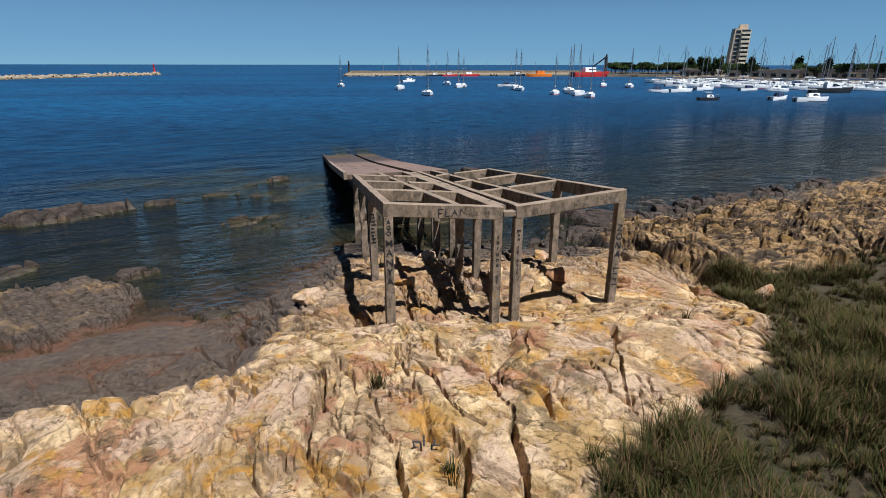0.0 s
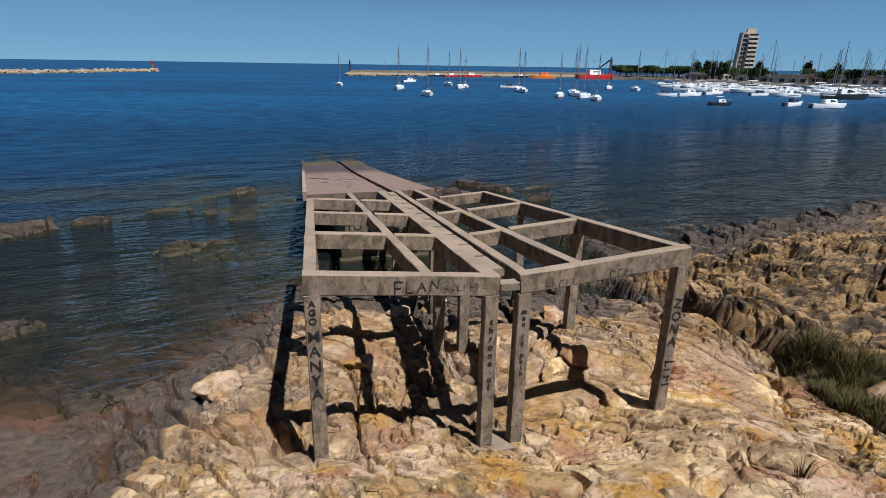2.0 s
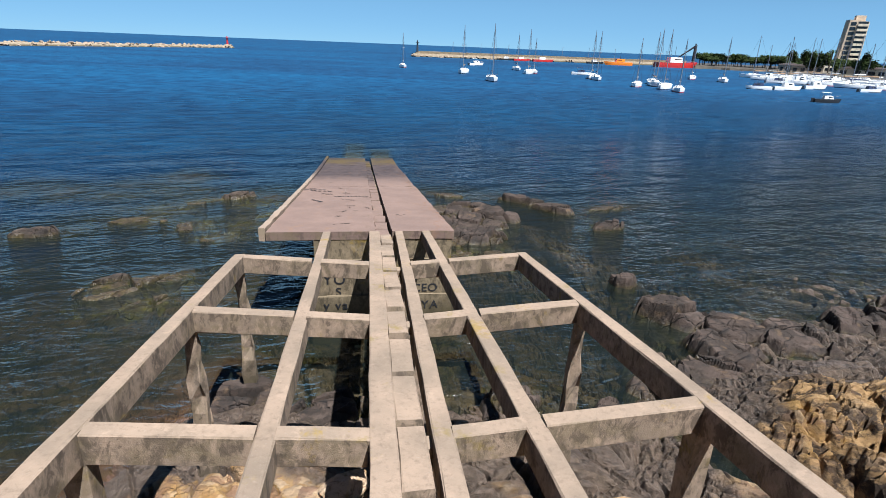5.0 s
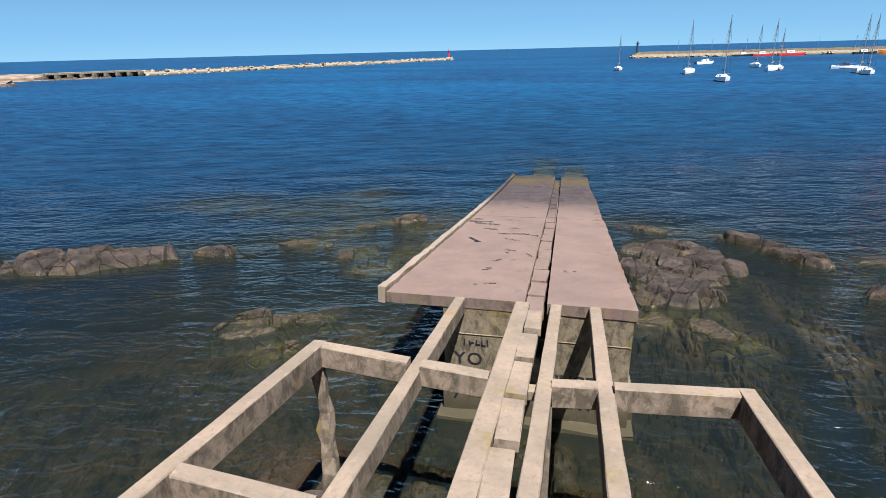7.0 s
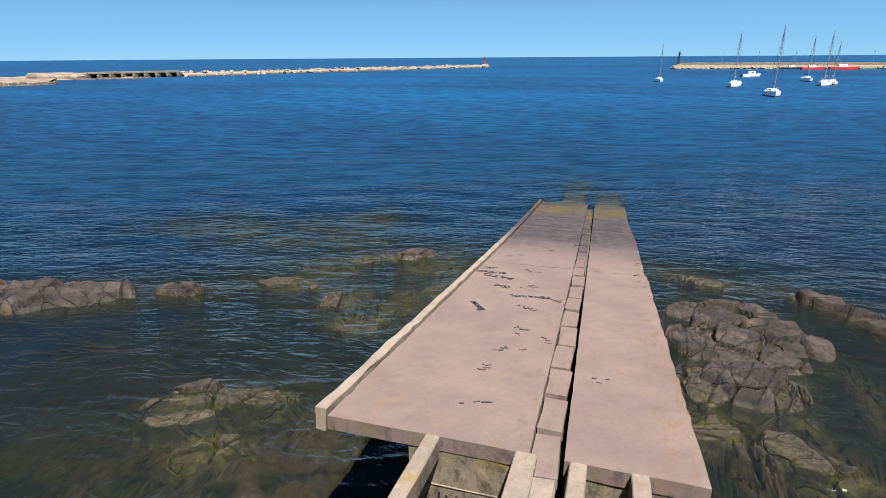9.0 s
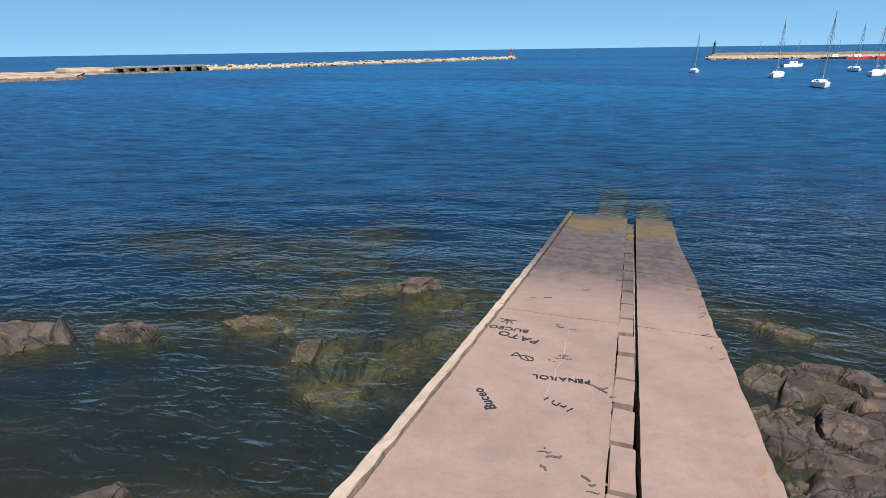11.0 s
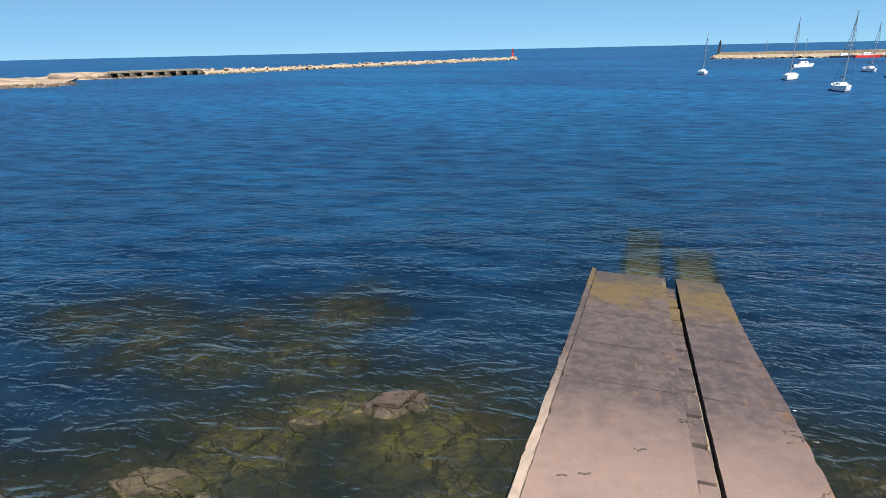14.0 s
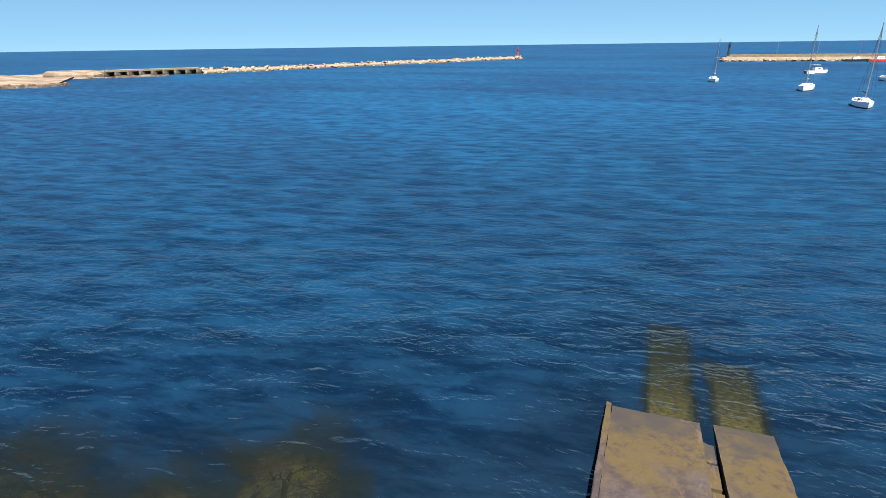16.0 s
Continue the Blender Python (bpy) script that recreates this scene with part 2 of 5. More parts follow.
    # tide stain: dark wet band with weed near and under the waterline
    z = n.math("ADD", n.height(), n.math("MULTIPLY", n.math("SUBTRACT", mid, 0.5), 1.4))
    tide = n.step(n.math("ADD", z, n.math("MULTIPLY", n.attribute("sea"), -0.58)), wet - 0.35, wet + 0.12, 0.92, 0)
    c = n.mix(tide, c, n.mix(n.step(fine, 0.38, 0.66), (0.040, 0.031, 0.025), (0.130, 0.098, 0.076)))
    under = n.step(z, -0.30, 0.02, 1, 0)
    weedy = n.noise(0.8, 6, 0.7, warp, 0.6)
    bed = n.mix(fine, (0.045, 0.030, 0.014), (0.095, 0.062, 0.030))
    algae = n.mix(n.step(n.noise(2.2, 6, 0.7, warp, 0.6), 0.42, 0.62), (0.012, 0.012, 0.006), (0.052, 0.042, 0.008))
    c = n.mix(under, c, n.mix(n.step(weedy, 0.46, 0.60), bed, algae))
    c = n.mix(n.math("MULTIPLY", n.attribute("sand"), n.step(mid, 0.33, 0.55, 0.5, 1)), c, n.mix(fine, (0.085, 0.040, 0.024), (0.15, 0.078, 0.046)))
    c = n.mix(n.attribute("soil"), c, n.mix(fine, (0.030, 0.024, 0.012), (0.085, 0.064, 0.036)))
    h = n.math("ADD", n.math("MULTIPLY", fine, 0.8), n.math("MULTIPLY", grit, 0.25))
    h = n.math("SUBTRACT", h, n.math("MULTIPLY", seam, 0.8))
    h = n.math("ADD", h, n.math("MULTIPLY", broken, n.math("MULTIPLY", piece, 0.7)))
    rough = n.step(tide, 0.0, 1.0, 0.9, 0.42)
    return n.finish(c, rough, n.bump(h, 1.0, 0.12), spec=0.25)


def reef_material():
    n = Nodes("sea_stone")
    big = n.noise(0.8, 5, 0.6, None, 0.4)
    mid = n.noise(2.4, 6, 0.65, None, 0.3)
    fine = n.noise(9, 7, 0.72)
    c = n.mix(n.step(big, 0.42, 0.60), (0.025, 0.017, 0.012), (0.052, 0.035, 0.026))
    c = n.mix(n.step(mid, 0.52, 0.64, 0, 0.75), c, (0.013, 0.010, 0.008))
    c = n.mix(n.step(n.noise(1.5, 5, 0.7, n.coords((1, 1, 1), (0.5, 0.9, 0.3))), 0.56, 0.66, 0, 0.6), c, (0.12, 0.076, 0.040))
    c = n.mix(n.step(n.noise(1.1, 6, 0.7, n.coords((1, 1, 1), (1.2, 0.4, 0.9)), 0.4), 0.52, 0.62, 0, 0.75), c, (0.075, 0.053, 0.041))
    c = n.mix(n.step(fine, 0.56, 0.72, 0, 0.5), c, (0.026, 0.019, 0.014))
    split = n.step(n.cells(0.75, "DISTANCE_TO_EDGE", n.warped(0.7, 1.1, (1.0, 1.8, 1.0))), 0.0, 0.030, 0.6, 0)
    c = n.mix(split, c, (0.008, 0.006, 0.005))
    z = n.math("ADD", n.height(), n.math("MULTIPLY", n.math("SUBTRACT", mid, 0.5), 0.35))
    wet = n.step(z, 0.04, 0.22, 1, 0)
    c = n.mix(n.math("MULTIPLY", wet, 0.8), c, n.mix(n.step(fine, 0.40, 0.62), (0.022, 0.017, 0.012), (0.070, 0.052, 0.024)))
    weed = n.math("MULTIPLY", n.step(z, -0.15, 0.10, 1, 0), n.step(n.noise(3.2, 6, 0.7), 0.45, 0.62))
    c = n.mix(weed, c, (0.085, 0.068, 0.010))
    return n.finish(c, n.step(wet, 0, 1, 0.8, 0.35), n.bump(n.math("SUBTRACT", fine, split), 1.0, 0.06), spec=0.35)


def plain_material(name, colour, rough=0.5, metal=0.0, vary=0.25, scale=3.0, bump=0.0):
    n = Nodes(name)
    f = n.noise(scale, 5, 0.6, n.coords(world_space=False))
    c = n.mix(n.step(f, 0.3, 0.75, 0, 1), colour, tuple(v * (1 - vary) for v in colour))
    return n.finish(c, rough, n.bump(f, 0.5, bump) if bump else None, metal)


def water_material():
    n = Nodes("sea_water")

    def ripples(across, along_crest, turn, detail):
        """Short wavelets with sharp crests, lying across the wind."""
        f = n.noise(1.0, detail, 0.55, n.coords((1 / along_crest, 1 / across, 1), (0, 0, turn)), 0.5)
        ridge = n.math("SUBTRACT", 1.0, n.math("ABSOLUTE", n.math("SUBTRACT", n.math("MULTIPLY", f, 2.0), 1.0)))
        return n.math("POWER", ridge, 1.6)

    gust = n.noise(0.010, 4, 0.6, n.coords((0.5, 1.8, 1), (0, 0, 0.3)), 0.8)
    lane = n.noise(0.09, 4, 0.6, n.coords((0.35, 1.7, 1), (0, 0, -0.24)), 0.6)
    force = n.step(lane, 0.34, 0.62, 0.45, 1.0)
    small = n.math("ADD", n.math("MULTIPLY", ripples(0.70, 1.6, -0.16, 2), 0.105), n.math("MULTIPLY", ripples(0.34, 0.75, 0.22, 3), 0.048))
    small = n.math("MULTIPLY", small, force)
    h = n.math("ADD", small, n.math("MULTIPLY", n.noise(1.0, 3, 0.5, n.coords((0.20, 0.50, 1), (0, 0, -0.26)), 0.3), 0.34))
    normal = n.bump(h, 1.0, 1.0)
    depth = n.attribute("depth")
    near = (0.0036, 0.0130, 0.0300)
    # deep water colour carries sky reflection that the capped gloss leaves out
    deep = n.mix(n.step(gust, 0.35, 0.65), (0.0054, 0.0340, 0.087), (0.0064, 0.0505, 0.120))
    deep = n.mix(n.step(depth, 2.6, 6.5), near, deep)
    body = n.mix(n.step(depth, 0.7, 3.4), (0.0068, 0.0092, 0.0078), deep)
    # bands of paler and darker far water, put into the body colour
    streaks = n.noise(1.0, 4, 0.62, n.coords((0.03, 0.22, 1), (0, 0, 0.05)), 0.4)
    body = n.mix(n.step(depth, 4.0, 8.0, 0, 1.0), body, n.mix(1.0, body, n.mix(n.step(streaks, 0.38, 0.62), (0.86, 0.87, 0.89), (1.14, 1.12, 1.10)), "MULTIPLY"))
    # lit and dark sides of the waves, painted into the body colour
    wave_shade = n.noise(1.0, 5, 0.68, n.coords((0.30, 0.85, 1), (0, 0, -0.12)), 0.4)
    body = n.mix(n.step(depth, 1.2, 3.5, 0.25, 1.0), body, n.mix(1.0, body, n.mix(n.step(wave_shade, 0.36, 0.64), (0.55, 0.58, 0.64), (1.50, 1.44, 1.36)), "MULTIPLY"))
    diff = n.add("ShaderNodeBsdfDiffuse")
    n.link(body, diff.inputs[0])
    clear = n.add("ShaderNodeBsdfTransparent")
    clear.inputs[0].default_value = (0.74, 0.80, 0.66, 1)
    thick = n.math("SUBTRACT", 1.0, n.math("POWER", 2.718, n.math("MULTIPLY", depth, -2.9)))
    m1 = n.add("ShaderNodeMixShader")
    n.link(n.math("MULTIPLY", thick, 0.998), m1.inputs[0])
    n.link(clear.outputs[0], m1.inputs[1])
    n.link(diff.outputs[0], m1.inputs[2])
    gloss = n.add("ShaderNodeBsdfGlossy")
    n.link(n.step(depth, 2.8, 6.0, 0.07, 0.32), gloss.inputs["Roughness"])
    n.link(normal, gloss.inputs["Normal"])
    fres = n.add("ShaderNodeFresnel")
    fres.inputs[0].default_value = 1.33
    n.link(normal, fres.inputs["Normal"])
    m2 = n.add("ShaderNodeMixShader")
    n.link(n.math("MINIMUM", fres.outputs[0], n.step(depth, 2.8, 6.0, 0.35, 0.12)), m2.inputs[0])
    n.link(m1.outputs[0], m2.inputs[1])
    n.link(gloss.outputs[0], m2.inputs[2])
    n.link(m2.outputs[0], n.out.inputs[0])
    return n.mat


def leaf_material(name, a, b, c):
    n = Nodes(name)
    r = n.island()
    col = n.mix(n.step(r, 0, 0.5), a, b)
    col = n.mix(n.step(r, 0.6, 1.0), col, c)
    return n.finish(col, 0.85, spec=0.05)


M_BEAM = concrete_material("frame_concrete", (0.262, 0.192, 0.136), (0.178, 0.136, 0.098))
M_SLAB = concrete_material("slab_concrete", (0.182, 0.123, 0.098), (0.147, 0.100, 0.081), False, True)
M_CURB = concrete_material("curb_concrete", (0.27, 0.206, 0.154), (0.21, 0.158, 0.116), False, True)
M_WALL = concrete_material("abutment_concrete", (0.205, 0.156, 0.098), (0.142, 0.109, 0.068))
M_WEED = plain_material("sea_weed", (0.11, 0.082, 0.018), 0.9, vary=0.85, scale=7.0)
M_ROCK = rock_material("shore_rock")
M_STONE = reef_material()
M_WATER = water_material()
M_PAINT = plain_material("black_paint", (0.012, 0.012, 0.014), 0.6)
M_FADED = plain_material("faded_paint", (0.065, 0.052, 0.040), 0.8)
M_GRIME = plain_material("grime", (0.065, 0.046, 0.035), 0.9)
M_LIME = plain_material("lime_streak", (0.25, 0.185, 0.15), 0.9)
M_WHITE = plain_material("white_gelcoat", (0.80, 0.80, 0.78), 0.25, vary=0.08)
M_RED = plain_material("red_paint", (0.50, 0.03, 0.025), 0.35)
M_ORANGE = plain_material("orange_paint", (0.75, 0.20, 0.01), 0.35)
M_NAVY = plain_material("navy_canvas", (0.02, 0.035, 0.09), 0.8)
M_DARK = plain_material("dark_trim", (0.02, 0.022, 0.025), 0.4)
M_ALU = plain_material("spar_aluminium", (0.30, 0.30, 0.32), 0.4, 0.6, 0.1)
M_GLASS = plain_material("tinted_glass", (0.02, 0.025, 0.03), 0.08)
M_TEAK = plain_material("teak_wood", (0.30, 0.18, 0.09), 0.6)
M_BUILD = plain_material("beige_render", (0.58, 0.46, 0.33), 0.85, scale=0.4)
M_PALE = plain_material("pale_render", (0.78, 0.67, 0.50), 0.85, scale=0.4)
M_ROOF = plain_material("roof_sheet", (0.20, 0.16, 0.14), 0.8)
M_STEEL = plain_material("dark_steel", (0.05, 0.05, 0.055), 0.5, 0.3)
M_MOLE = concrete_material("mole_concrete", (0.30, 0.240, 0.165), (0.20, 0.160, 0.110), True)
M_FORE = plain_material("foreland_rock", (0.30, 0.215, 0.145), 0.9, vary=0.75, scale=0.12)
M_BARK = plain_material("bark", (0.10, 0.075, 0.05), 0.9)
M_LEAF = leaf_material("tree_leaf", (0.020, 0.034, 0.009), (0.034, 0.046, 0.014), (0.014, 0.022, 0.007))
M_GRASS = leaf_material("shore_grass", (0.075, 0.056, 0.018), (0.028, 0.036, 0.009), (0.135, 0.078, 0.045))
M_GRAVEL = plain_material("shore_earth", (0.062, 0.052, 0.038), 0.95, vary=0.6, scale=0.25)


# ---- mesh helpers ----
def mesh_object(name, bm, material, smooth=False):
    me = bpy.data.meshes.new(name)
    bm.normal_update()
    bm.to_mesh(me)
    bm.free()
    me.materials.append(material)
    if smooth:
        for p in me.polygons:
            p.use_smooth = True
    return new(name, me)


def part(name, bm, material, parent, label="", smooth=False):
    ob = mesh_object(name, bm, material, smooth)
    ob.parent = parent
    if label:
        tagged(ob, label)
    return ob


def thing(name, label, category, at=(0, 0, 0), turn=0.0, group=""):
    ob = new(name)
    ob.empty_display_size = 0.2
    ob.matrix_basis = pose(*at, 0, 0, turn)
    return tagged(ob, label, category, group)


def box(bm, c, s, m=None):
    """A box of size s round c, or in the frame m."""
    r = bmesh.ops.create_cube(bm, size=1, matrix=(m or Matrix()) @ Matrix.Translation(c) @ Matrix.Diagonal((*s, 1)))
    return r["verts"]


def rod(bm, a, b, ra, rb=None, n=8):
    a, b = Vector(a), Vector(b)
    q = (b - a).to_track_quat("Z", "Y").to_matrix().to_4x4()
    bmesh.ops.create_cone(bm, cap_ends=True, segments=n, radius1=ra, radius2=ra if rb is None else rb, depth=(b - a).length,
                          matrix=Matrix.Translation((a + b) / 2) @ q)


def worn_bar(a, b, w, d, wear=0.0035, up=(0, 0, 1), step=0.6, bevel=0.014, seed=0, taper=1.0):
    """A concrete bar whose top middle line runs from a to b, w wide and d deep, with worn edges."""
    rnd = random.Random(seed)
    a, b = Vector(a), Vector(b)
    run = (b - a).normalized()
    side = run.cross(Vector(up)).normalized()
    top = side.cross(run).normalized()
    n = max(2, int((b - a).length / step))
    e = bevel
    ring = [(-w / 2 + e, 0), (w / 2 - e, 0), (w / 2, -e), (w / 2, -d + e), (w / 2 - e, -d), (-w / 2 + e, -d), (-w / 2, -d + e), (-w / 2, -e)]
    bm = bmesh.new()
    rows = []
    for i in range(n + 1):
        p = a.lerp(b, i / n)
        k = 1 + (taper - 1) * i / n
        rows.append([bm.verts.new(p + side * (u * k + rnd.gauss(0, wear)) + top * ((v if up == (0, 0, 1) else (v + d / 2) * k - d / 2) + rnd.gauss(0, wear))) for u, v in ring])
    for r, s in zip(rows, rows[1:]):
        for i in range(8):
            j = (i + 1) % 8
            bm.faces.new((r[i], r[j], s[j], s[i]))
    bm.faces.new(rows[0][::-1])
    bm.faces.new(rows[-1])
    bmesh.ops.recalc_face_normals(bm, faces=bm.faces)
    return bm


# ---- ground: one sheet from the rocky shore to the horizon ----
def hash2(ix, iy, k):
    v = np.sin(ix * 127.1 + iy * 311.7 + k * 74.7) * 43758.5453
    return v - np.floor(v)


def smooth_noise(x, y, k=0):
    ix, iy = np.floor(x), np.floor(y)
    fx, fy = x - ix, y - iy
    fx, fy = fx * fx * (3 - 2 * fx), fy * fy * (3 - 2 * fy)
    a, b = hash2(ix, iy, k), hash2(ix + 1, iy, k)
    c, d = hash2(ix, iy + 1, k), hash2(ix + 1, iy + 1, k)
    return a + (b - a) * fx + (c - a) * fy + (a - b - c + d) * fx * fy


def layered(x, y, k=0, n=4):
    return sum(smooth_noise(x * 2**i + 17 * i, y * 2**i - 9 * i, k + i) * 0.5**i for i in range(n)) / (2 - 0.5 ** (n - 1))


def blocks(x, y, k):
    """Split rock: a height for every cell (tilted faces) and the nearness of the crack round it."""
    gx, gy = np.floor(x), np.floor(y)
    f1, f2 = np.full(x.shape, 9.0), np.full(x.shape, 9.0)
    h = np.zeros(x.shape)
    for i in (-1, 0, 1):
        for j in (-1, 0, 1):
            cx, cy = gx + i, gy + j
            px, py = cx + hash2(cx, cy, k), cy + hash2(cx, cy, k + 1)
            d = np.hypot(x - px, y - py)
            face = hash2(cx, cy, k + 2) + (x - px) * (hash2(cx, cy, k + 3) - 0.5) * 1.3 + (y - py) * (hash2(cx, cy, k + 4) - 0.5) * 1.3
            near = d < f1
            f2 = np.where(near, f1, np.minimum(f2, d))
            h = np.where(near, face, h)
            f1 = np.minimum(f1, d)
    return h, f2 - f1


def rounded_slabs(x, y, k):
    """Split slabs with flat tops and broken sides that meet in sharp grooves: their height and the nearness of the groove."""
    gx, gy = np.floor(x), np.floor(y)
    f1, f2 = np.full(x.shape, -9.0), np.full(x.shape, -9.0)
    for i in (-1, 0, 1):
        for j in (-1, 0, 1):
            cx, cy = gx + i, gy + j
            dx, dy = x - cx - 0.15 - 0.7 * hash2(cx, cy, k), y - cy - 0.15 - 0.7 * hash2(cx, cy, k + 1)
            turn = 6.28 * hash2(cx, cy, k + 5)
            side = np.maximum(np.abs(dx * np.cos(turn) + dy * np.sin(turn)), 0.9 * np.abs(dy * np.cos(turn) - dx * np.sin(turn)))
            face = 0.35 * hash2(cx, cy, k + 2) + dx * (hash2(cx, cy, k + 3) - 0.5) * 0.8 + dy * (hash2(cx, cy, k + 4) - 0.5) * 0.8 - 0.25 * np.clip(side - 0.12, 0, 9) - 0.7 * np.clip(side - 0.34, 0, 9)
            f2 = np.maximum(f2, np.minimum(f1, face))
            f1 = np.maximum(f1, face)
    return f1, f1 - f2


SHORE_X = (-60, -30, -16, -12.3, -10.4, -9, -8.5, -7.3, -4.9, -3, 0, 3, 5, 6.7, 9, 11.8, 15.5, 23, 34, 60)
SHORE_Y = (-15, -6, 0.5, 3.0, 4.2, 4.2, 4.3, 5.4, 7.8, 10.0, 8.8, 8.0, 7.8, 9.0, 10.4, 10.8, 11.6, 13, 16, 24)
GRASS_Y = (-14, -8.3, -7.3, -6.4, -5.4, -4.3, -2.9, -1.4, 0.6, 1.5, 4)
GRASS_X = (-5.5, -2.6, -1.3, 0.6, 3.3, 4.9, 6.0, 6.5, 7.3, 8.4, 11)
# the widest clefts of the outcrop: lines in plan
CLEFTS = (
    ((-2.28, -4.2), (-2.35, -5.2), (-2.6, -6.3), (-2.9, -8.2)), ((-3.5, -5.8), (-3.6, -6.6), (-3.8, -7.6)), ((-5.8, -4.4), (-5.0, -5.2), (-4.6, -6.0), (-4.6, -7.4)),
    ((-4.2, -4.3), (-3.4, -5.0), (-2.4, -5.4)), ((-7.0, -1.6), (-6.5, -2.4), (-5.7, -3.8), (-4.5, -3.1)),
    ((-0.7, -2.3), (-1.2, -3.9), (-2.2, -4.7)), ((1.2, -3.4), (0.4, -5.0), (-0.2, -6.4)), ((-8.1, -5.1), (-7.2, -4.2), (-6.7, -3.1)),
)


def soft(v, a, b):
    t = np.clip((v - a) / (b - a), 0, 1)
    return t * t * (3 - 2 * t)


def hump(x, y, cx, cy, rx, ry, turn=0.0):
    c, s = math.cos(turn), math.sin(turn)
    u, v = ((x - cx) * c + (y - cy) * s) / rx, (-(x - cx) * s + (y - cy) * c) / ry
    return np.exp(-(u * u + v * v) ** 1.5)


def ledges(v, k, sharp=0.22):
    """Rounds a rising value off into broken ledges."""
    f = v * k - np.floor(v * k)
    return (np.floor(v * k) + soft(f, 0.5 - sharp, 0.5 + sharp)) / k


def joint_set(p, along, k):
    """One set of nearly parallel joints in the rock: the block's number, how open its nearest joint is, and the place in the block."""
    i = np.floor(p)
    f = p - i
    edge = i + (f > 0.5)
    return i, soft(hash2(edge, np.floor(along), k), 0.35, 0.85), f


def cleft_depth(x, y):
    """1 in the middle of a cleft, 0 beside it; clefts narrow and widen on their way."""
    wx = x + (smooth_noise(x * 1.7, y * 1.7, 81) - 0.5) * 0.35
    wy = y + (smooth_noise(x * 1.7, y * 1.7, 82) - 0.5) * 0.35
    best = np.full(np.shape(x), 9.0)
    for line in CLEFTS:
        for (ax, ay), (bx, by) in zip(line, line[1:]):
            dx, dy = bx - ax, by - ay
            t = np.clip(((wx - ax) * dx + (wy - ay) * dy) / (dx * dx + dy * dy), 0, 1)
            best = np.minimum(best, np.hypot(wx - ax - t * dx, wy - ay - t * dy))
    wide = 0.025 + 0.085 * soft(smooth_noise(x * 0.9, y * 0.9, 83), 0.35, 0.8)
    return 1 - soft(best, 0.25 * wide, wide)


def ground_height(x, y):
    """Height of the ground over the sea, and how grassy, sandy, near the sea, eastern and tidal it is."""
    wob = (layered(x * 0.45, y * 0.45, 3) - 0.5) * 2.0
    d = np.interp(x, SHORE_X, SHORE_Y) + wob - y
    inland = np.interp(d, (0, 1.2, 4, 8, 11, 14, 25, 60, 200), (0.05, 0.35, 0.80, 1.30, 1.72, 1.85, 2.0, 3.0, 6))
    sea = -np.interp(-d, (0, 2, 8, 20, 40, 200), (0.10, 0.35, 0.75, 1.9, 4.0, 9.0))
    h = np.where(d > 0, inland, sea)
    # gully with grass beside the outcrop, the low inlet with red sand, the hollow under the frame
    gully = hump(x, y, 10.0, -1.3, 4.6, 3.2, 0.1)
    h = h - 0.75 * gully
    inlet = hump(x, y, -11.9, 2.6, 3.1, 3.3)
    h = h * (1 - 0.9 * inlet) + (0.03 + 0.3 * (layered(x * 0.35, y * 0.6, 33) - 0.5)) * inlet
    # low wet flats beside the outcrop
    flats = soft(-x + wob, 6.2, 8.4) * soft(y + 0.6 * wob, -2.0, -0.5) * (d > 0)
    h = h * (1 - flats) + flats * np.minimum(h, 0.10 + 0.34 * layered(x * 0.6, y * 0.9, 34))
    h = h - 0.15 * hump(x, y, -7.4, 2.6, 2.3, 2.3) - 0.30 * hump(x, y, -1.0, 2.2, 2.2, 1.8) - 0.55 * hump(x, y, 0.2, 0.5, 4.8, 1.9)
    crag = hump(x + 0.7 * wob, y, -14.3, 6.1, 2.8, 2.6, -0.3)
    crag = soft(crag + 1.1 * (layered(x * 0.8, y * 0.8, 38) - 0.5) * soft(crag, 0.05, 0.25), 0.30, 0.48)
    h = np.where(crag > 0, h * (1 - crag) + crag * np.maximum(h, 0.34 + 0.25 * (layered(x * 0.5, y * 0.5, 35) - 0.5)), h)
    # flat wet slabs that step down to the red sand
    shelf = np.maximum(hump(x, y, -10.6, 2.9, 2.3, 0.9, -0.15), hump(x, y, -13.4, 2.2, 1.6, 0.55, 0.2)) + 0.55 * (layered(x * 0.7, y * 1.1, 36) - 0.5)
    shelf = soft(shelf, 0.46, 0.52) * (1 - crag)
    h = h * (1 - shelf) + shelf * (0.17 + 0.05 * (layered(x * 0.5, y * 0.8, 37) - 0.5))
    h = h + 0.25 * hump(x, y, 1.0, -4.0, 4.5, 2.0, 0.1) + 0.22 * hump(x, y, -6.0, -2.4, 3.0, 1.6, 0.3)
    h = h + 0.35 * hump(x, y, 16.5, 6.0, 6.5, 3.2, -0.1) + 0.25 * hump(x, y, 4.0, 2.0, 2.5, 2.2)
    h = h + np.where(d < 0, (layered(x * 0.4, y * 0.4, 21, 3) - 0.5) * 0.7 * soft(-d, 0, 6), 0)
    shoal = 0.55 * hump(x, y, -7.0, 25.0, 6.0, 4.2, 0.2) + 0.9 * hump(x, y, 5.0, 21.5, 4.0, 5.5) + 0.5 * hump(x, y, -8.0, 16.0, 5.0, 3.5)
    h = np.where(d < 0, np.minimum(h + shoal, np.maximum(h, -0.22)), h)
    edge = (layered(x * 0.8, y * 0.8, 40) - 0.5) * 1.6
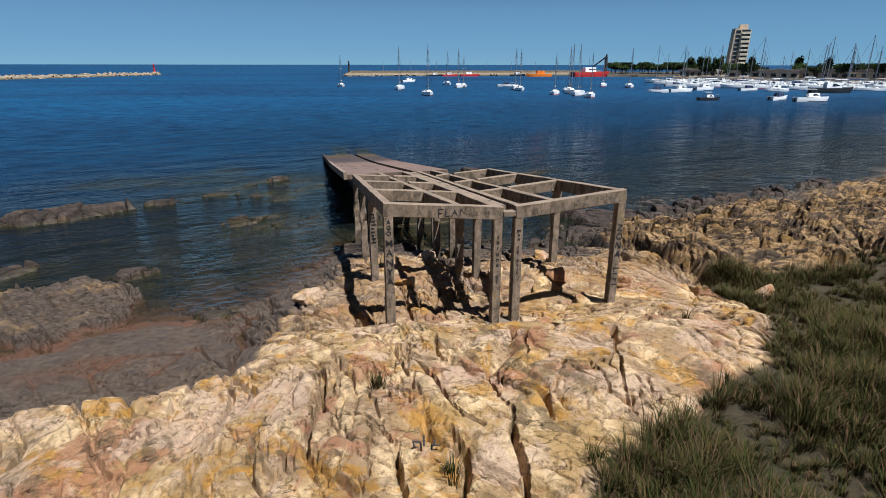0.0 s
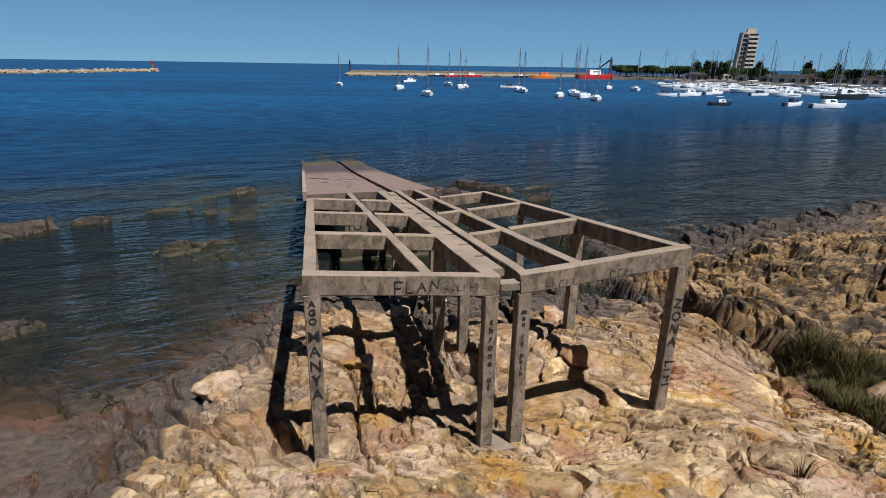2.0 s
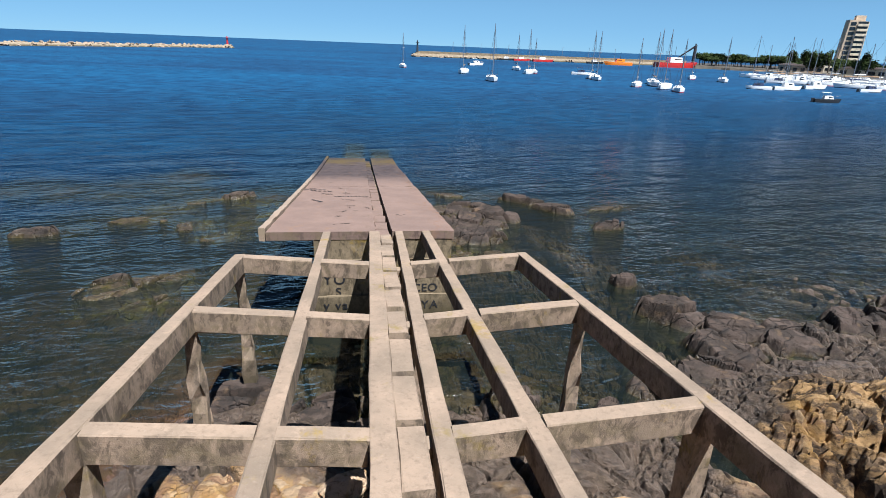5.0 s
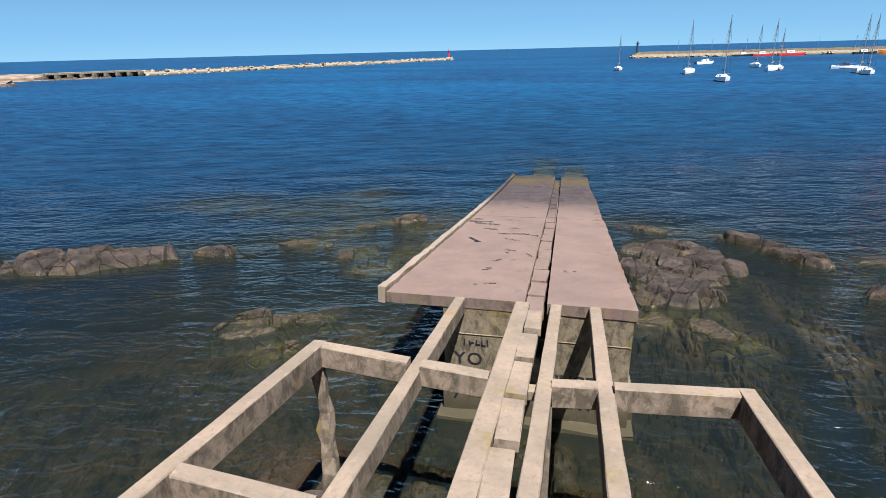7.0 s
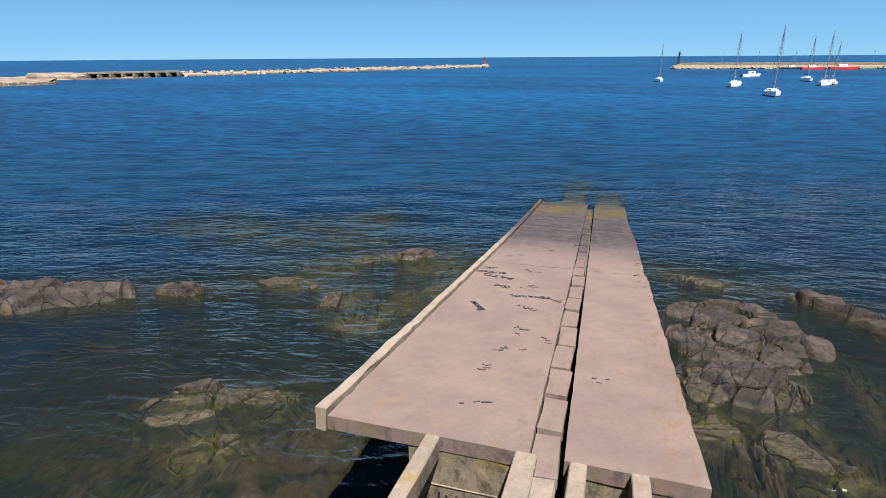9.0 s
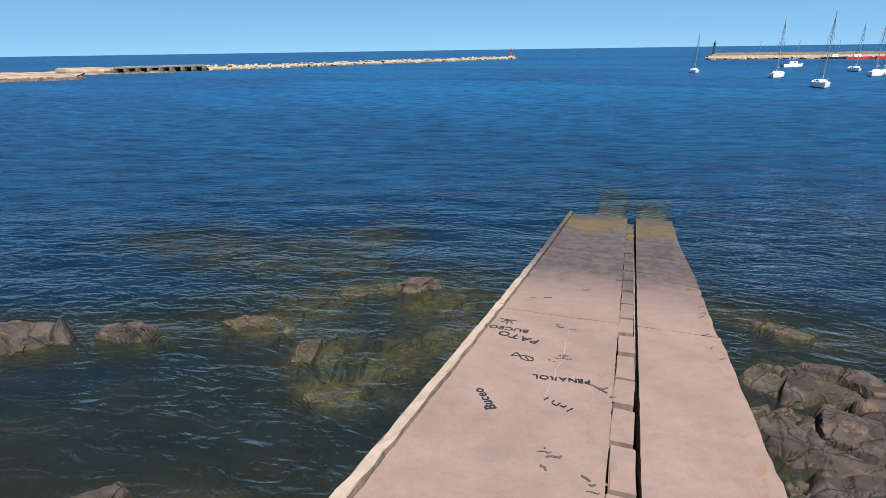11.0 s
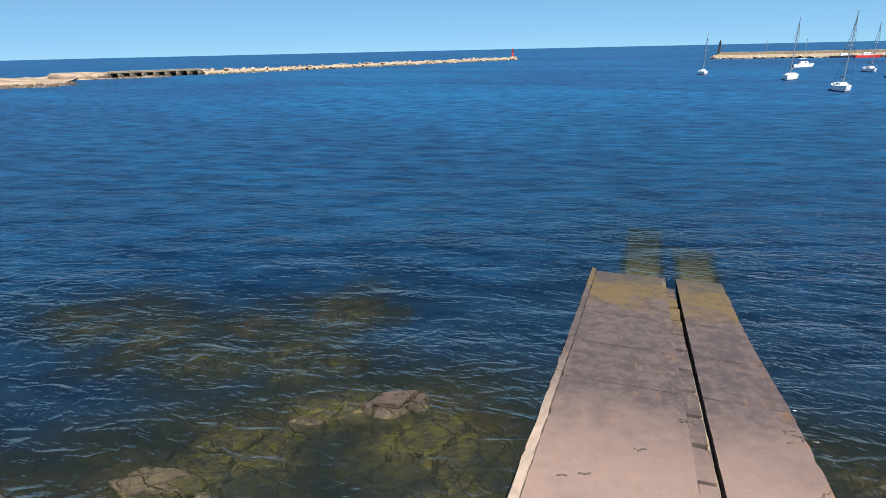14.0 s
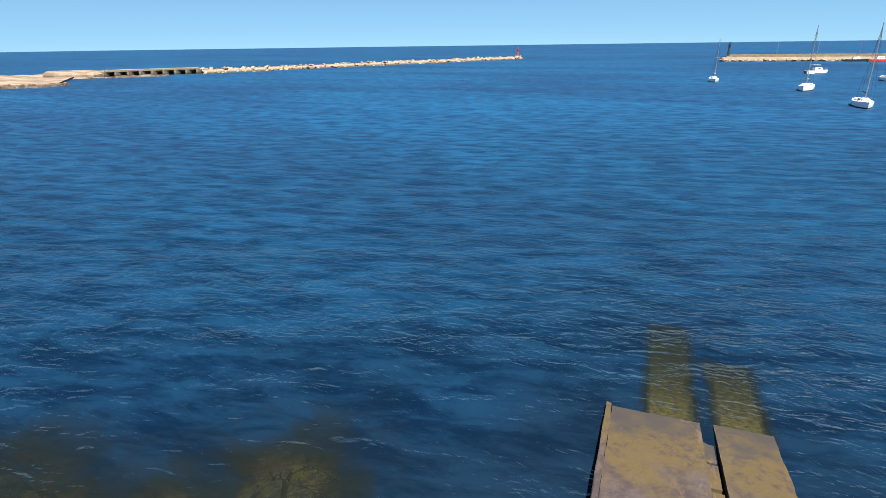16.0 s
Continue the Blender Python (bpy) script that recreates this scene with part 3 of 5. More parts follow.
    grass = soft(x - np.interp(y, GRASS_Y, GRASS_X) + edge, 0, 0.7) * soft(np.interp(x, (8, 11.5, 14, 22, 40), (1.5, 0.5, 0.4, 0.6, 2)) - y + edge, 0, 0.8)
    grass = np.maximum(grass, soft(-13 - y, 0, 3)) * (d > 0.5)
    rocky = np.clip(1 - 0.95 * grass, 0, 1)
    east = soft(x + 0.25 * y + (layered(x * 0.4, y * 0.4, 44) - 0.5) * 3, 5.5, 10.0)
    wx = x + (smooth_noise(x * 0.33, y * 0.33, 8) - 0.5) * 1.5 + (smooth_noise(x * 1.3, y * 1.3, 18) - 0.5) * 0.16
    wy = y + (smooth_noise(x * 0.33, y * 0.33, 9) - 0.5) * 1.5 + (smooth_noise(x * 1.3, y * 1.3, 19) - 0.5) * 0.16
    c, s = math.cos(0.5), math.sin(0.5)
    u, v = wx * c + wy * s, -wx * s + wy * c
    ja, sa, fa = joint_set(u / 1.15 + 0.6 * smooth_noise(x * 0.3, y * 0.3, 71), v * 0.25, 5)
    jb, sb, fb = joint_set(v / 1.9 + 0.25 * u + 0.8 * smooth_noise(x * 0.25, y * 0.25, 72), u * 0.35, 6)
    b1, e1 = rounded_slabs(u * 0.55 + 2, v * 0.36, 25)
    b2, e2 = rounded_slabs(u * 1.25 + 5, v * 0.8, 11)
    b3, e3 = rounded_slabs(u * 3.1 + 0.4 * v, v * 2.0 + 3, 31)
    b4, e4 = rounded_slabs(u * 6.5, v * 5.2 + 0.5 * u, 41)
    rough = np.maximum(soft(layered(x * 0.55 + 9, y * 0.55, 53), 0.44, 0.60), crag)
    na, nb = np.minimum(fa, 1 - fa) * 1.15, np.minimum(fb, 1 - fb) * 1.9
    inner = soft(np.minimum(na * (0.4 + sa), nb * (0.4 + sb)), 0.0, 0.30)
    lift = hash2(ja, jb, 15)
    tilt = (fa - 0.5) * (hash2(ja, jb, 16) - 0.5) + (fb - 0.5) * (hash2(ja, jb, 17) - 0.5)
    rel = inner * ((0.06 + 0.2 * east) * lift + 0.26 * tilt) + 0.46 * b1 + (0.07 + 0.15 * rough + 0.30 * east) * b2 + (0.02 + 0.16 * rough + 0.14 * east) * b3
    rel = rel + 0.05 * (0.12 + rough + east) * b4 - 0.42 * cleft_depth(x, y)
    rel = rel - 0.26 * sa * (1 - soft(na, 0.01, 0.065)) - 0.24 * sb * (1 - soft(nb, 0.01, 0.065))
    open1 = soft(smooth_noise(x * 0.6, y * 0.6, 57), 0.35, 0.55)
    rel = rel - 0.34 * (1 - soft(e1, 0.0, 0.06)) * (0.3 + 0.7 * open1) - (0.12 + 0.46 * east) * (1 - soft(e2, 0.0, 0.09)) * (0.25 + 0.75 * open1)
    rel = rel - (0.02 + 0.19 * rough + 0.20 * east) * (1 - soft(e3, 0, 0.09))
    strata = layered(u * 0.8, v * 0.22, 64, 2)
    rel = rel + 0.16 * east * (ledges(strata, 8) - 0.5)
    # tilted beds that break off in steps
    dip = 0.40 * x + 0.92 * y + 0.9 * (smooth_noise(x * 0.5, y * 0.5, 91) - 0.5)
    for span, rise in ((1.25, 0.30), (0.46, 0.09)):
        f = dip / span + hash2(np.floor(x * 0.4 + 0.3 * y), 0 * x, 92) * 0.6
        f = f - np.floor(f)
        rel = rel + rise * (0.10 * rough + east) * (np.minimum(f / 0.84, (1 - f) / 0.16) - 0.5)
    rel = rel + 0.07 * (layered(x * 1.5, y * 1.5, 60) - 0.5) + 0.025 * (layered(x * 6, y * 6, 66) - 0.5)
    # the open chasm between the outcrop and the brown rock beside it
    chasm = np.abs(x - np.interp(y, (-1, 1.5, 4, 6.5, 9), (8.2, 7.9, 7.3, 6.6, 6.2)) + (smooth_noise(x * 0.8, y * 0.8, 77) - 0.5) * 1.2)
    rel = rel - 1.25 * (1 - soft(chasm, 0.2, 0.95)) * soft(y, -1.5, 1.5)
    amp = np.where(d > 0, 0.35 + 0.65 * soft(d, 0, 3), 0.6 * (1 - soft(-d, 5, 18)) + 0.12) * (1 - 0.65 * inlet * (1 - crag)) * (1 - 0.3 * flats * (1 - crag)) * (1 - 0.85 * shelf)
    h = h + rel * rocky * amp + (1 - rocky) * 0.25 * (layered(x * 0.8, y * 0.8, 70) - 0.5)
    sand = np.clip(1.5 * inlet, 0, 1) * soft(0.22 - h, 0, 0.2) + soft(-x + 2 * (smooth_noise(x * 0.5, y * 0.5, 97) - 0.5), 3.6, 5.4) * soft(d, -5.5, -1.5) * soft(0.12 - h, 0, 0.15)
    sand = sand * (1 - shelf)
    tidal = np.maximum(soft(y + (layered(x * 0.5, y * 0.5, 45) - 0.5) * 4, -0.4, 2.2), soft(-d, -4.5, -1.5))
    return h, grass, np.clip(sand, 0, 1), np.maximum(soft(-d, -5.5, -1.0), flats) * (1 - 0.75 * crag), np.maximum(east, 0.75 * crag), tidal


def spaced(parts):
    out = []
    for a, b, s in parts:
        n = max(1, round((b - a) / s))
        out += [a + (b - a) * i / n for i in range(n)]
    return np.array(out + [parts[-1][1]])


def sheet(name, xs, ys, height, material, extra):
    X, Y = np.meshgrid(xs, ys)
    Z = height
    nx, ny = len(xs), len(ys)
    me = bpy.data.meshes.new(name)
    me.vertices.add(nx * ny)
    me.vertices.foreach_set("co", np.stack([X, Y, Z], -1).astype(np.float32).ravel())
    i = (np.arange(ny - 1)[:, None] * nx + np.arange(nx - 1)).ravel()
    z = Z.ravel()
    # each square is split along its flatter diagonal
    flat = (np.abs(z[i] - z[i + 1 + nx]) < np.abs(z[i + 1] - z[i + nx]))[:, None]
    one = np.where(flat, np.stack([i, i + 1, i + 1 + nx], -1), np.stack([i, i + 1, i + nx], -1))
    two = np.where(flat, np.stack([i, i + 1 + nx, i + nx], -1), np.stack([i + 1, i + 1 + nx, i + nx], -1))
    tris = np.concatenate([one, two]).astype(np.int32)
    me.loops.add(tris.size)
    me.loops.foreach_set("vertex_index", tris.ravel())
    me.polygons.add(len(tris))
    me.polygons.foreach_set("loop_start", np.arange(0, tris.size, 3, dtype=np.int32))
    me.update(calc_edges=True)
    me.validate()
    for key, values in extra.items():
        me.attributes.new(key, "FLOAT", "POINT").data.foreach_set("value", values.astype(np.float32).ravel())
    me.materials.append(material)
    me.shade_flat()
    return new(name, me)


far_side = [(-4800, -800, 800), (-800, -120, 80), (-120, -30, 6)]
GX = spaced(far_side + [(-30, -20, 0.4), (-20, -12, 0.075), (-12, 9.5, 0.042), (9.5, 22, 0.09), (22, 40, 0.3), (40, 130, 6), (130, 800, 80), (800, 4800, 800)])
GY = spaced([(-4800, -800, 800), (-800, -120, 80), (-120, -16, 4), (-16, -9, 0.25), (-9, 8, 0.042), (8, 9, 0.08), (9, 14, 0.12), (14, 45, 0.22), (45, 130, 5), (130, 800, 80), (800, 4800, 800)])
gx, gy = np.meshgrid(GX, GY)
gh, g_grass, g_sand, g_sea, g_east, g_tidal = ground_height(gx, gy)
ground = sheet("ground", GX, GY, gh, M_ROCK, {"soil": g_grass, "sand": g_sand, "sea": g_sea, "east": g_east, "tidal": g_tidal})
tagged(ground, "fractured cream and ochre shore rock running under the sea", "rocky shore", kind="structure")

# ---- concrete pier frame ----
ROWS_Y = (0.0, 3.65, 6.92, 10.1)


def rail_z(y):
    return 4.345 - 0.108 * y


def wing_z(x, y):
    """Top of the frame: its wings rise a little to the outside."""
    return rail_z(y) + max(0.0, abs(x) - 0.35) / 2.85 * (0.27 - 0.006 * y)


LINES = {"outer_l": (-3.54, 0.030), "inner_l": (-1.63, 0.0), "rail_l": (-0.50, 0.013), "rail_r": (0.11, 0.018), "inner_r": (1.18, -0.005), "outer_r": (3.255, -0.035)}


def line_x(key, y):
    return LINES[key][0] + LINES[key][1] * y


def row_y(k, x):
    return ROWS_Y[k] - 0.02 * x


def ground_at(x, y):
    return float(ground_height(np.array([float(x)]), np.array([float(y)]))[0][0])


frame_thing = thing("concrete_pier", "weathered open concrete beam pier on columns with graffiti, on rock", "pier")
W, D = 0.22, 0.38
for k, key in enumerate(("outer_l", "outer_r")):
    x0 = line_x(key, 0)
    ya, yb = row_y(0, x0) + 0.10, row_y(3, x0) + 0.11
    a, b = [Vector((line_x(key, y), y, wing_z(line_x(key, y), y))) for y in (ya, yb)]
    part("side_beam", worn_bar(a, b, W, D, seed=3 + k), M_BEAM, frame_thing)
for key, w in (("inner_l", 0.21), ("rail_l", 0.29), ("rail_r", 0.22), ("inner_r", 0.23)):
    ya = row_y(0, line_x(key, 0)) + 0.10
    a, b = [Vector((line_x(key, y), y, wing_z(line_x(key, y), y) + 0.004)) for y in (ya, 13.52)]
    b.z = min(b.z, 2.83)
    part("rail_beam" if key[0] == "r" else "long_beam", worn_bar(a, b, w, D - 0.04, seed=len(key) + int(w * 100)), M_BEAM, frame_thing)
for k in range(4):
    front_row = (("outer_l", "rail_l", -0.11, 0.145), ("rail_r", "outer_r", -0.11, 0.11))
    for ka, kb, ea, eb in front_row if k == 0 else (("outer_l", "inner_l", 0.1, -0.10), ("inner_l", "rail_l", 0.10, -0.14), ("rail_r", "inner_r", 0.10, -0.11), ("inner_r", "outer_r", 0.11, -0.10)):
        xa, xb = line_x(ka, ROWS_Y[k]) + ea, line_x(kb, ROWS_Y[k]) + eb
        a, b = [Vector((x, row_y(k, x), wing_z(x, row_y(k, x)) - 0.003)) for x in (xa, xb)]
        part("cross_beam", worn_bar(a, b, 0.21, D - 0.02, seed=k * 7 + int(xa * 3) + 50), M_BEAM, frame_thing)
    y = ROWS_Y[k]
    part("tie_beam", worn_bar((line_x("rail_l", y) + 0.145, y, rail_z(y) - 0.13), (line_x("rail_r", y) - 0.11, y, rail_z(y) - 0.13), 0.20, 0.16, seed=k + 90), M_BEAM, frame_thing)
for k in range(4):
    for key in ("outer_l", "rail_l", "rail_r", "outer_r"):
        if k == 3 and key == "outer_r":
            continue
        x = line_x(key, ROWS_Y[k])
        y = row_y(k, x)
        top = wing_z(x, y) - D + 0.02
        low = ground_at(x, y) - 0.5
        old = k >= 2 and key[0] == "o"
        bm = worn_bar((x, y + 0.11, low), (x, y + 0.11, top), 0.25 if not old else 0.30, 0.225, 0.022 if old else 0.005, up=(0, 1, 0), step=0.3 if old else 0.6,
                      seed=k * 5 + len(key) + 60, taper=0.55 if old else 1.0)
        part("column", bm, M_BEAM, frame_thing)
plinth_z = ground_at(-0.2, 0.0)
part("column_footing", worn_bar((-0.75, 0.02, plinth_z + 0.04), (0.42, 0.0, plinth_z + 0.04), 0.5, 0.6, 0.015, seed=77), M_BEAM, frame_thing)

# ---- ramp ----
RAMP_Y0 = 13.5
RAMP_PROFILE = (8.5, 13.5, 23.9, 28.8, 33.4, 37.9, 50), (3.47, 2.83, 1.50, 0.92, 0.45, 0.03, -1.2)


def ramp_z(y):
    return float(np.interp(y, *RAMP_PROFILE))


ramp = thing("boat_ramp", "sloping pinkish concrete boat ramp running down into the sea", "boat ramp")


def slab(xa0, xa1, y0, xb0, xb1, y1, t, z=0.0, seed=0):
    """A slab of thickness t from the edge xa0..xa1 at y0 to xb0..xb1 at y1 on the ramp's slope."""
    rnd = random.Random(seed)
    n, m = max(2, int((y1 - y0) / 0.25)), 6
    bm = bmesh.new()
    grid = []
    for i in range(n + 1):
        k = i / n
        y = y0 + (y1 - y0) * k
        row = []
        for j in range(m + 1):
            f = j / m
            x = (xa0 + (xb0 - xa0) * k) * (1 - f) + (xa1 + (xb1 - xa1) * k) * f
            edge = (0.010 if abs(x) > 1 else 0.003) if j in (0, m) else 0.002
            row.append(bm.verts.new((x + rnd.gauss(0, edge), y + (rnd.gauss(0, 0.004) if i in (0, n) else 0), ramp_z(y) + z + rnd.gauss(0, 0.003))))
        grid.append(row)
    for r, s in zip(grid, grid[1:]):
        for j in range(m):
            bm.faces.new((r[j], r[j + 1], s[j + 1], s[j]))
    g = bmesh.ops.extrude_face_region(bm, geom=bm.faces[:])
    bmesh.ops.translate(bm, verts=[v for v in g["geom"] if isinstance(v, bmesh.types.BMVert)], vec=(0, 0, -t))
    bmesh.ops.recalc_face_normals(bm, faces=bm.faces)
    return bm


def ramp_left(y):
    return -3.44 + (y - RAMP_Y0) * 0.0135


def ramp_right(y):
    return float(np.interp(y, (13.5, 23.9, 24.0, 28.8, 33.4, 38), (1.93, 1.82, 1.76, 1.74, 1.55, 1.50)))




def slot_l(y):
    return -0.29 - 0.006 * (y - RAMP_Y0)


def slot_r(y):
    return 0.17 - 0.0095 * (y - RAMP_Y0)


JOINTS = (13.5, 23.9, 28.8, 31.0, 33.4, 37.9)
for k, (y0, y1) in enumerate(zip(JOINTS, JOINTS[1:])):
    part("slab", slab(ramp_left(y0) + 0.17, slot_l(y0), y0 + 0.012, ramp_left(y1) + 0.17, slot_l(y1), y1 - 0.012, 0.24, 0, k), M_SLAB, ramp)
    part("slab", slab(slot_r(y0), ramp_right(y0 + 0.1), y0 + 0.012, slot_r(y1), ramp_right(y1), y1 - 0.012 + 0.05 * (k == 4), 0.24, 0, k + 20), M_SLAB, ramp)
    part("curb", worn_bar((ramp_left(y0) + 0.085, y0, ramp_z(y0) + 0.12), (ramp_left(y1) + 0.085, y1 - 0.01, ramp_z(y1) + 0.12), 0.17, 0.36, 0.010, step=0.3, seed=k + 70), M_CURB, ramp)
# base of the ramp: abutment wall, stepped footing, side walls
def prism(outline, y0, y1, shift0=(0, 0), shift1=(0, 0)):
    """An outline in x and z drawn out along y."""
    bm = bmesh.new()
    a = [bm.verts.new((x + shift0[0], y0, z + shift0[1])) for x, z in outline]
    b = [bm.verts.new((x + shift1[0], y1, z + shift1[1])) for x, z in outline]
    n = len(outline)
    for i in range(n):
        bm.faces.new((a[i], a[(i + 1) % n], b[(i + 1) % n], b[i]))
    bm.faces.new(a[::-1])
    bm.faces.new(b)
    bmesh.ops.recalc_face_normals(bm, faces=bm.faces)
    return bm


drop = (37.5 - 13.55) * 0.119
for xa, xb, lean in ((-2.0, -0.34, -0.12), (0.20, 1.88, -0.44)):
    part("abutment", prism([(xa, -2.6), (xb, -2.6), (xb, 2.585), (xa, 2.585)], 13.53, 37.5, (0, 0), (lean, -drop)), M_WALL, ramp)
part("abutment", prism([(-0.34, -2.6), (0.20, -2.6), (0.20, 1.5), (-0.34, 1.5)], 13.58, 37.5, (0, 0), (-0.18, -drop)), M_WALL, ramp)
part("footing", worn_bar((-2.03, 13.62, 0.88), (1.93, 13.62, 0.88), 0.34, 3.2, 0.012, seed=5), M_WALL, ramp)
part("footing", worn_bar((-2.12, 13.45, 0.10), (2.05, 13.45, 0.10), 0.60, 2.6, 0.02, seed=6), M_WALL, ramp)
part("ledge", worn_bar((-1.98, 13.56, 1.99), (1.86, 13.56, 1.99), 0.09, 0.03, 0.004, seed=7), M_WALL, ramp)
part("side_toe", prism([(1.885, -2.6), (2.3, -2.6), (2.02, 0.85), (1.885, 0.85)], 13.8, 30.0, (0, 0), (-0.26, -0.9)), M_WALL, ramp)
# submerged end: two narrower strips under water
STRIPS = ((-1.92, -0.50, 44.0), (-0.02, 1.40, 41.6))
for x0, x1, y1 in STRIPS:
    part("submerged_strip", slab(x0, x1, 37.92, x0 + 0.06, x1 + 0.06, y1, 0.3, -0.13, 9), M_WEED, ramp, "weed-covered strip under water")
# keel blocks in the slot, on the frame and on the ramp
y, k = 0.41, 0
while y < 37.0:
    on_ramp = y > RAMP_Y0 - 0.6
    z = (ramp_z(y + 0.55) if on_ramp else rail_z(y + 0.55)) - (0.11 if on_ramp else 0.06)
    rnd = random.Random(k)
    xm = (line_x("rail_l", y) + 0.145 + 0.158) if not on_ramp else slot_l(y) + 0.01 + (slot_r(y) - slot_l(y) - 0.085) / 2
    gap = rnd.choice((0.12, 0.16, 0.22)) if y < 27 else rnd.choice((0.08, 0.13))
    bm = worn_bar((xm + rnd.gauss(0, 0.014), y + gap, z + 0.050), (xm + rnd.gauss(0, 0.008), y + 1.15 - 0.02, z - 0.054), 0.305 if not on_ramp else slot_r(y) - slot_l(y) - 0.085, 0.15, 0.006, step=0.35, seed=k + 200)
    part("keel_block", bm, M_BEAM if not on_ramp else M_SLAB, ramp if on_ramp else frame_thing)
    y += 1.15
    k += 1


# ---- stones ----
def stone_mesh(seed, size, flat=0.6, fine=4):
    """A split stone: a ball cut by many planes, with rough faces."""
    rnd = random.Random(seed)
    planes = []
    for _ in range(17):
        v = Vector((rnd.gauss(0, 1), rnd.gauss(0, 1), rnd.gauss(0, 0.9))).normalized()
        planes.append((v, rnd.uniform(0.55, 0.95)))
    bm = bmesh.new()
    bmesh.ops.create_icosphere(bm, subdivisions=fine, radius=1)
    for v in bm.verts:
        d = v.co.normalized()
        r = 1.25
        for nrm, off in planes:
            c = d.dot(nrm)
            if c > 0.05:
                r = min(r, off / c)
        p = d * r
        p = p * (1 + 0.10 * noise.noise(p * 2.3 + Vector((seed, 0, 0))) + 0.05 * noise.noise(p * 6 + Vector((0, seed, 0))))
        v.co = Vector((p.x * size[0], p.y * size[1], p.z * size[2] * flat))
    return bm


def reef_mesh(seed, a, b, top, n=72):
    """A low craggy rock, 2a long and 2b wide, standing on the sea floor: split faces, ledges and cracks."""
    t = np.linspace(-1.35, 1.35, n)
    u, v = np.meshgrid(t, t)
    x, y = u * a, v * b
    ox, oy = seed * 13.7, seed * 7.3
    r = np.hypot(u, v) + (layered(u * 1.3 + ox, v * 1.3 + oy, 2, 3) - 0.5) * 0.8
    turn = 0.5 + 0.6 * math.sin(seed * 2.1)
    bx, by = x * math.cos(turn) + y * math.sin(turn), y * math.cos(turn) - x * math.sin(turn)
    f1, e1 = blocks(bx * 0.58 + ox, by * 0.95 + oy, 3)
    f2, e2 = blocks(bx * 1.9 + ox, by * 2.9 + oy, 7)
    body = 1 - soft(r, 0.62, 1.10)
    z = body * (0.82 + 0.26 * f1) * (top + 0.50) - 0.50
    z = z + body * (0.045 * (f2 - 0.5) - 0.30 * (1 - soft(e1, 0, 0.08)) - 0.03 * (1 - soft(e2, 0, 0.10)))
    layer = 1.9 * by + 0.3 * bx + 0.8 * smooth_noise(x * 0.6 + ox, y * 0.6 + oy, 9)
    layer = layer - np.floor(layer)
    z = z + body * 0.09 * min(1.0, top + 0.35) * (np.minimum(layer / 0.85, (1 - layer) / 0.15) - 0.5)
    z = z + body * 0.03 * (layered(x * 4 + ox, y * 4 + oy, 12) - 0.5)
    z = z - 2.0 * soft(r, 0.95, 1.5)
    me = bpy.data.meshes.new("rock")
    co = np.stack([x, y, z], -1).reshape(-1, 3)
    i = (np.arange(n - 1)[:, None] * n + np.arange(n - 1)).ravel()
    top_faces = np.stack([i, i + 1, i + 1 + n, i + n], -1)
    under = co.copy()
    under[:, 2] = -1.6
    rim = np.concatenate([np.arange(n), np.arange(1, n) * n + n - 1, (n - 1) * n + np.arange(n - 2, -1, -1), np.arange(n - 2, 0, -1) * n])
    k = len(co)
    low = [(int(p), int(p) + k, int(q) + k, int(q)) for p, q in zip(rim, np.roll(rim, -1))]
    me.from_pydata(np.concatenate([co, under]).tolist(), [], top_faces.tolist() + low)
    for key, value in (("sea", 1.0), ("east", 0.35), ("sand", 0.0), ("soil", 0.0), ("tidal", 0.6)):
        me.attributes.new(key, "FLOAT", "POINT").data.foreach_set("value", np.full(2 * k, value, np.float32))
    me.materials.append(M_STONE)
    me.shade_flat()
    return me


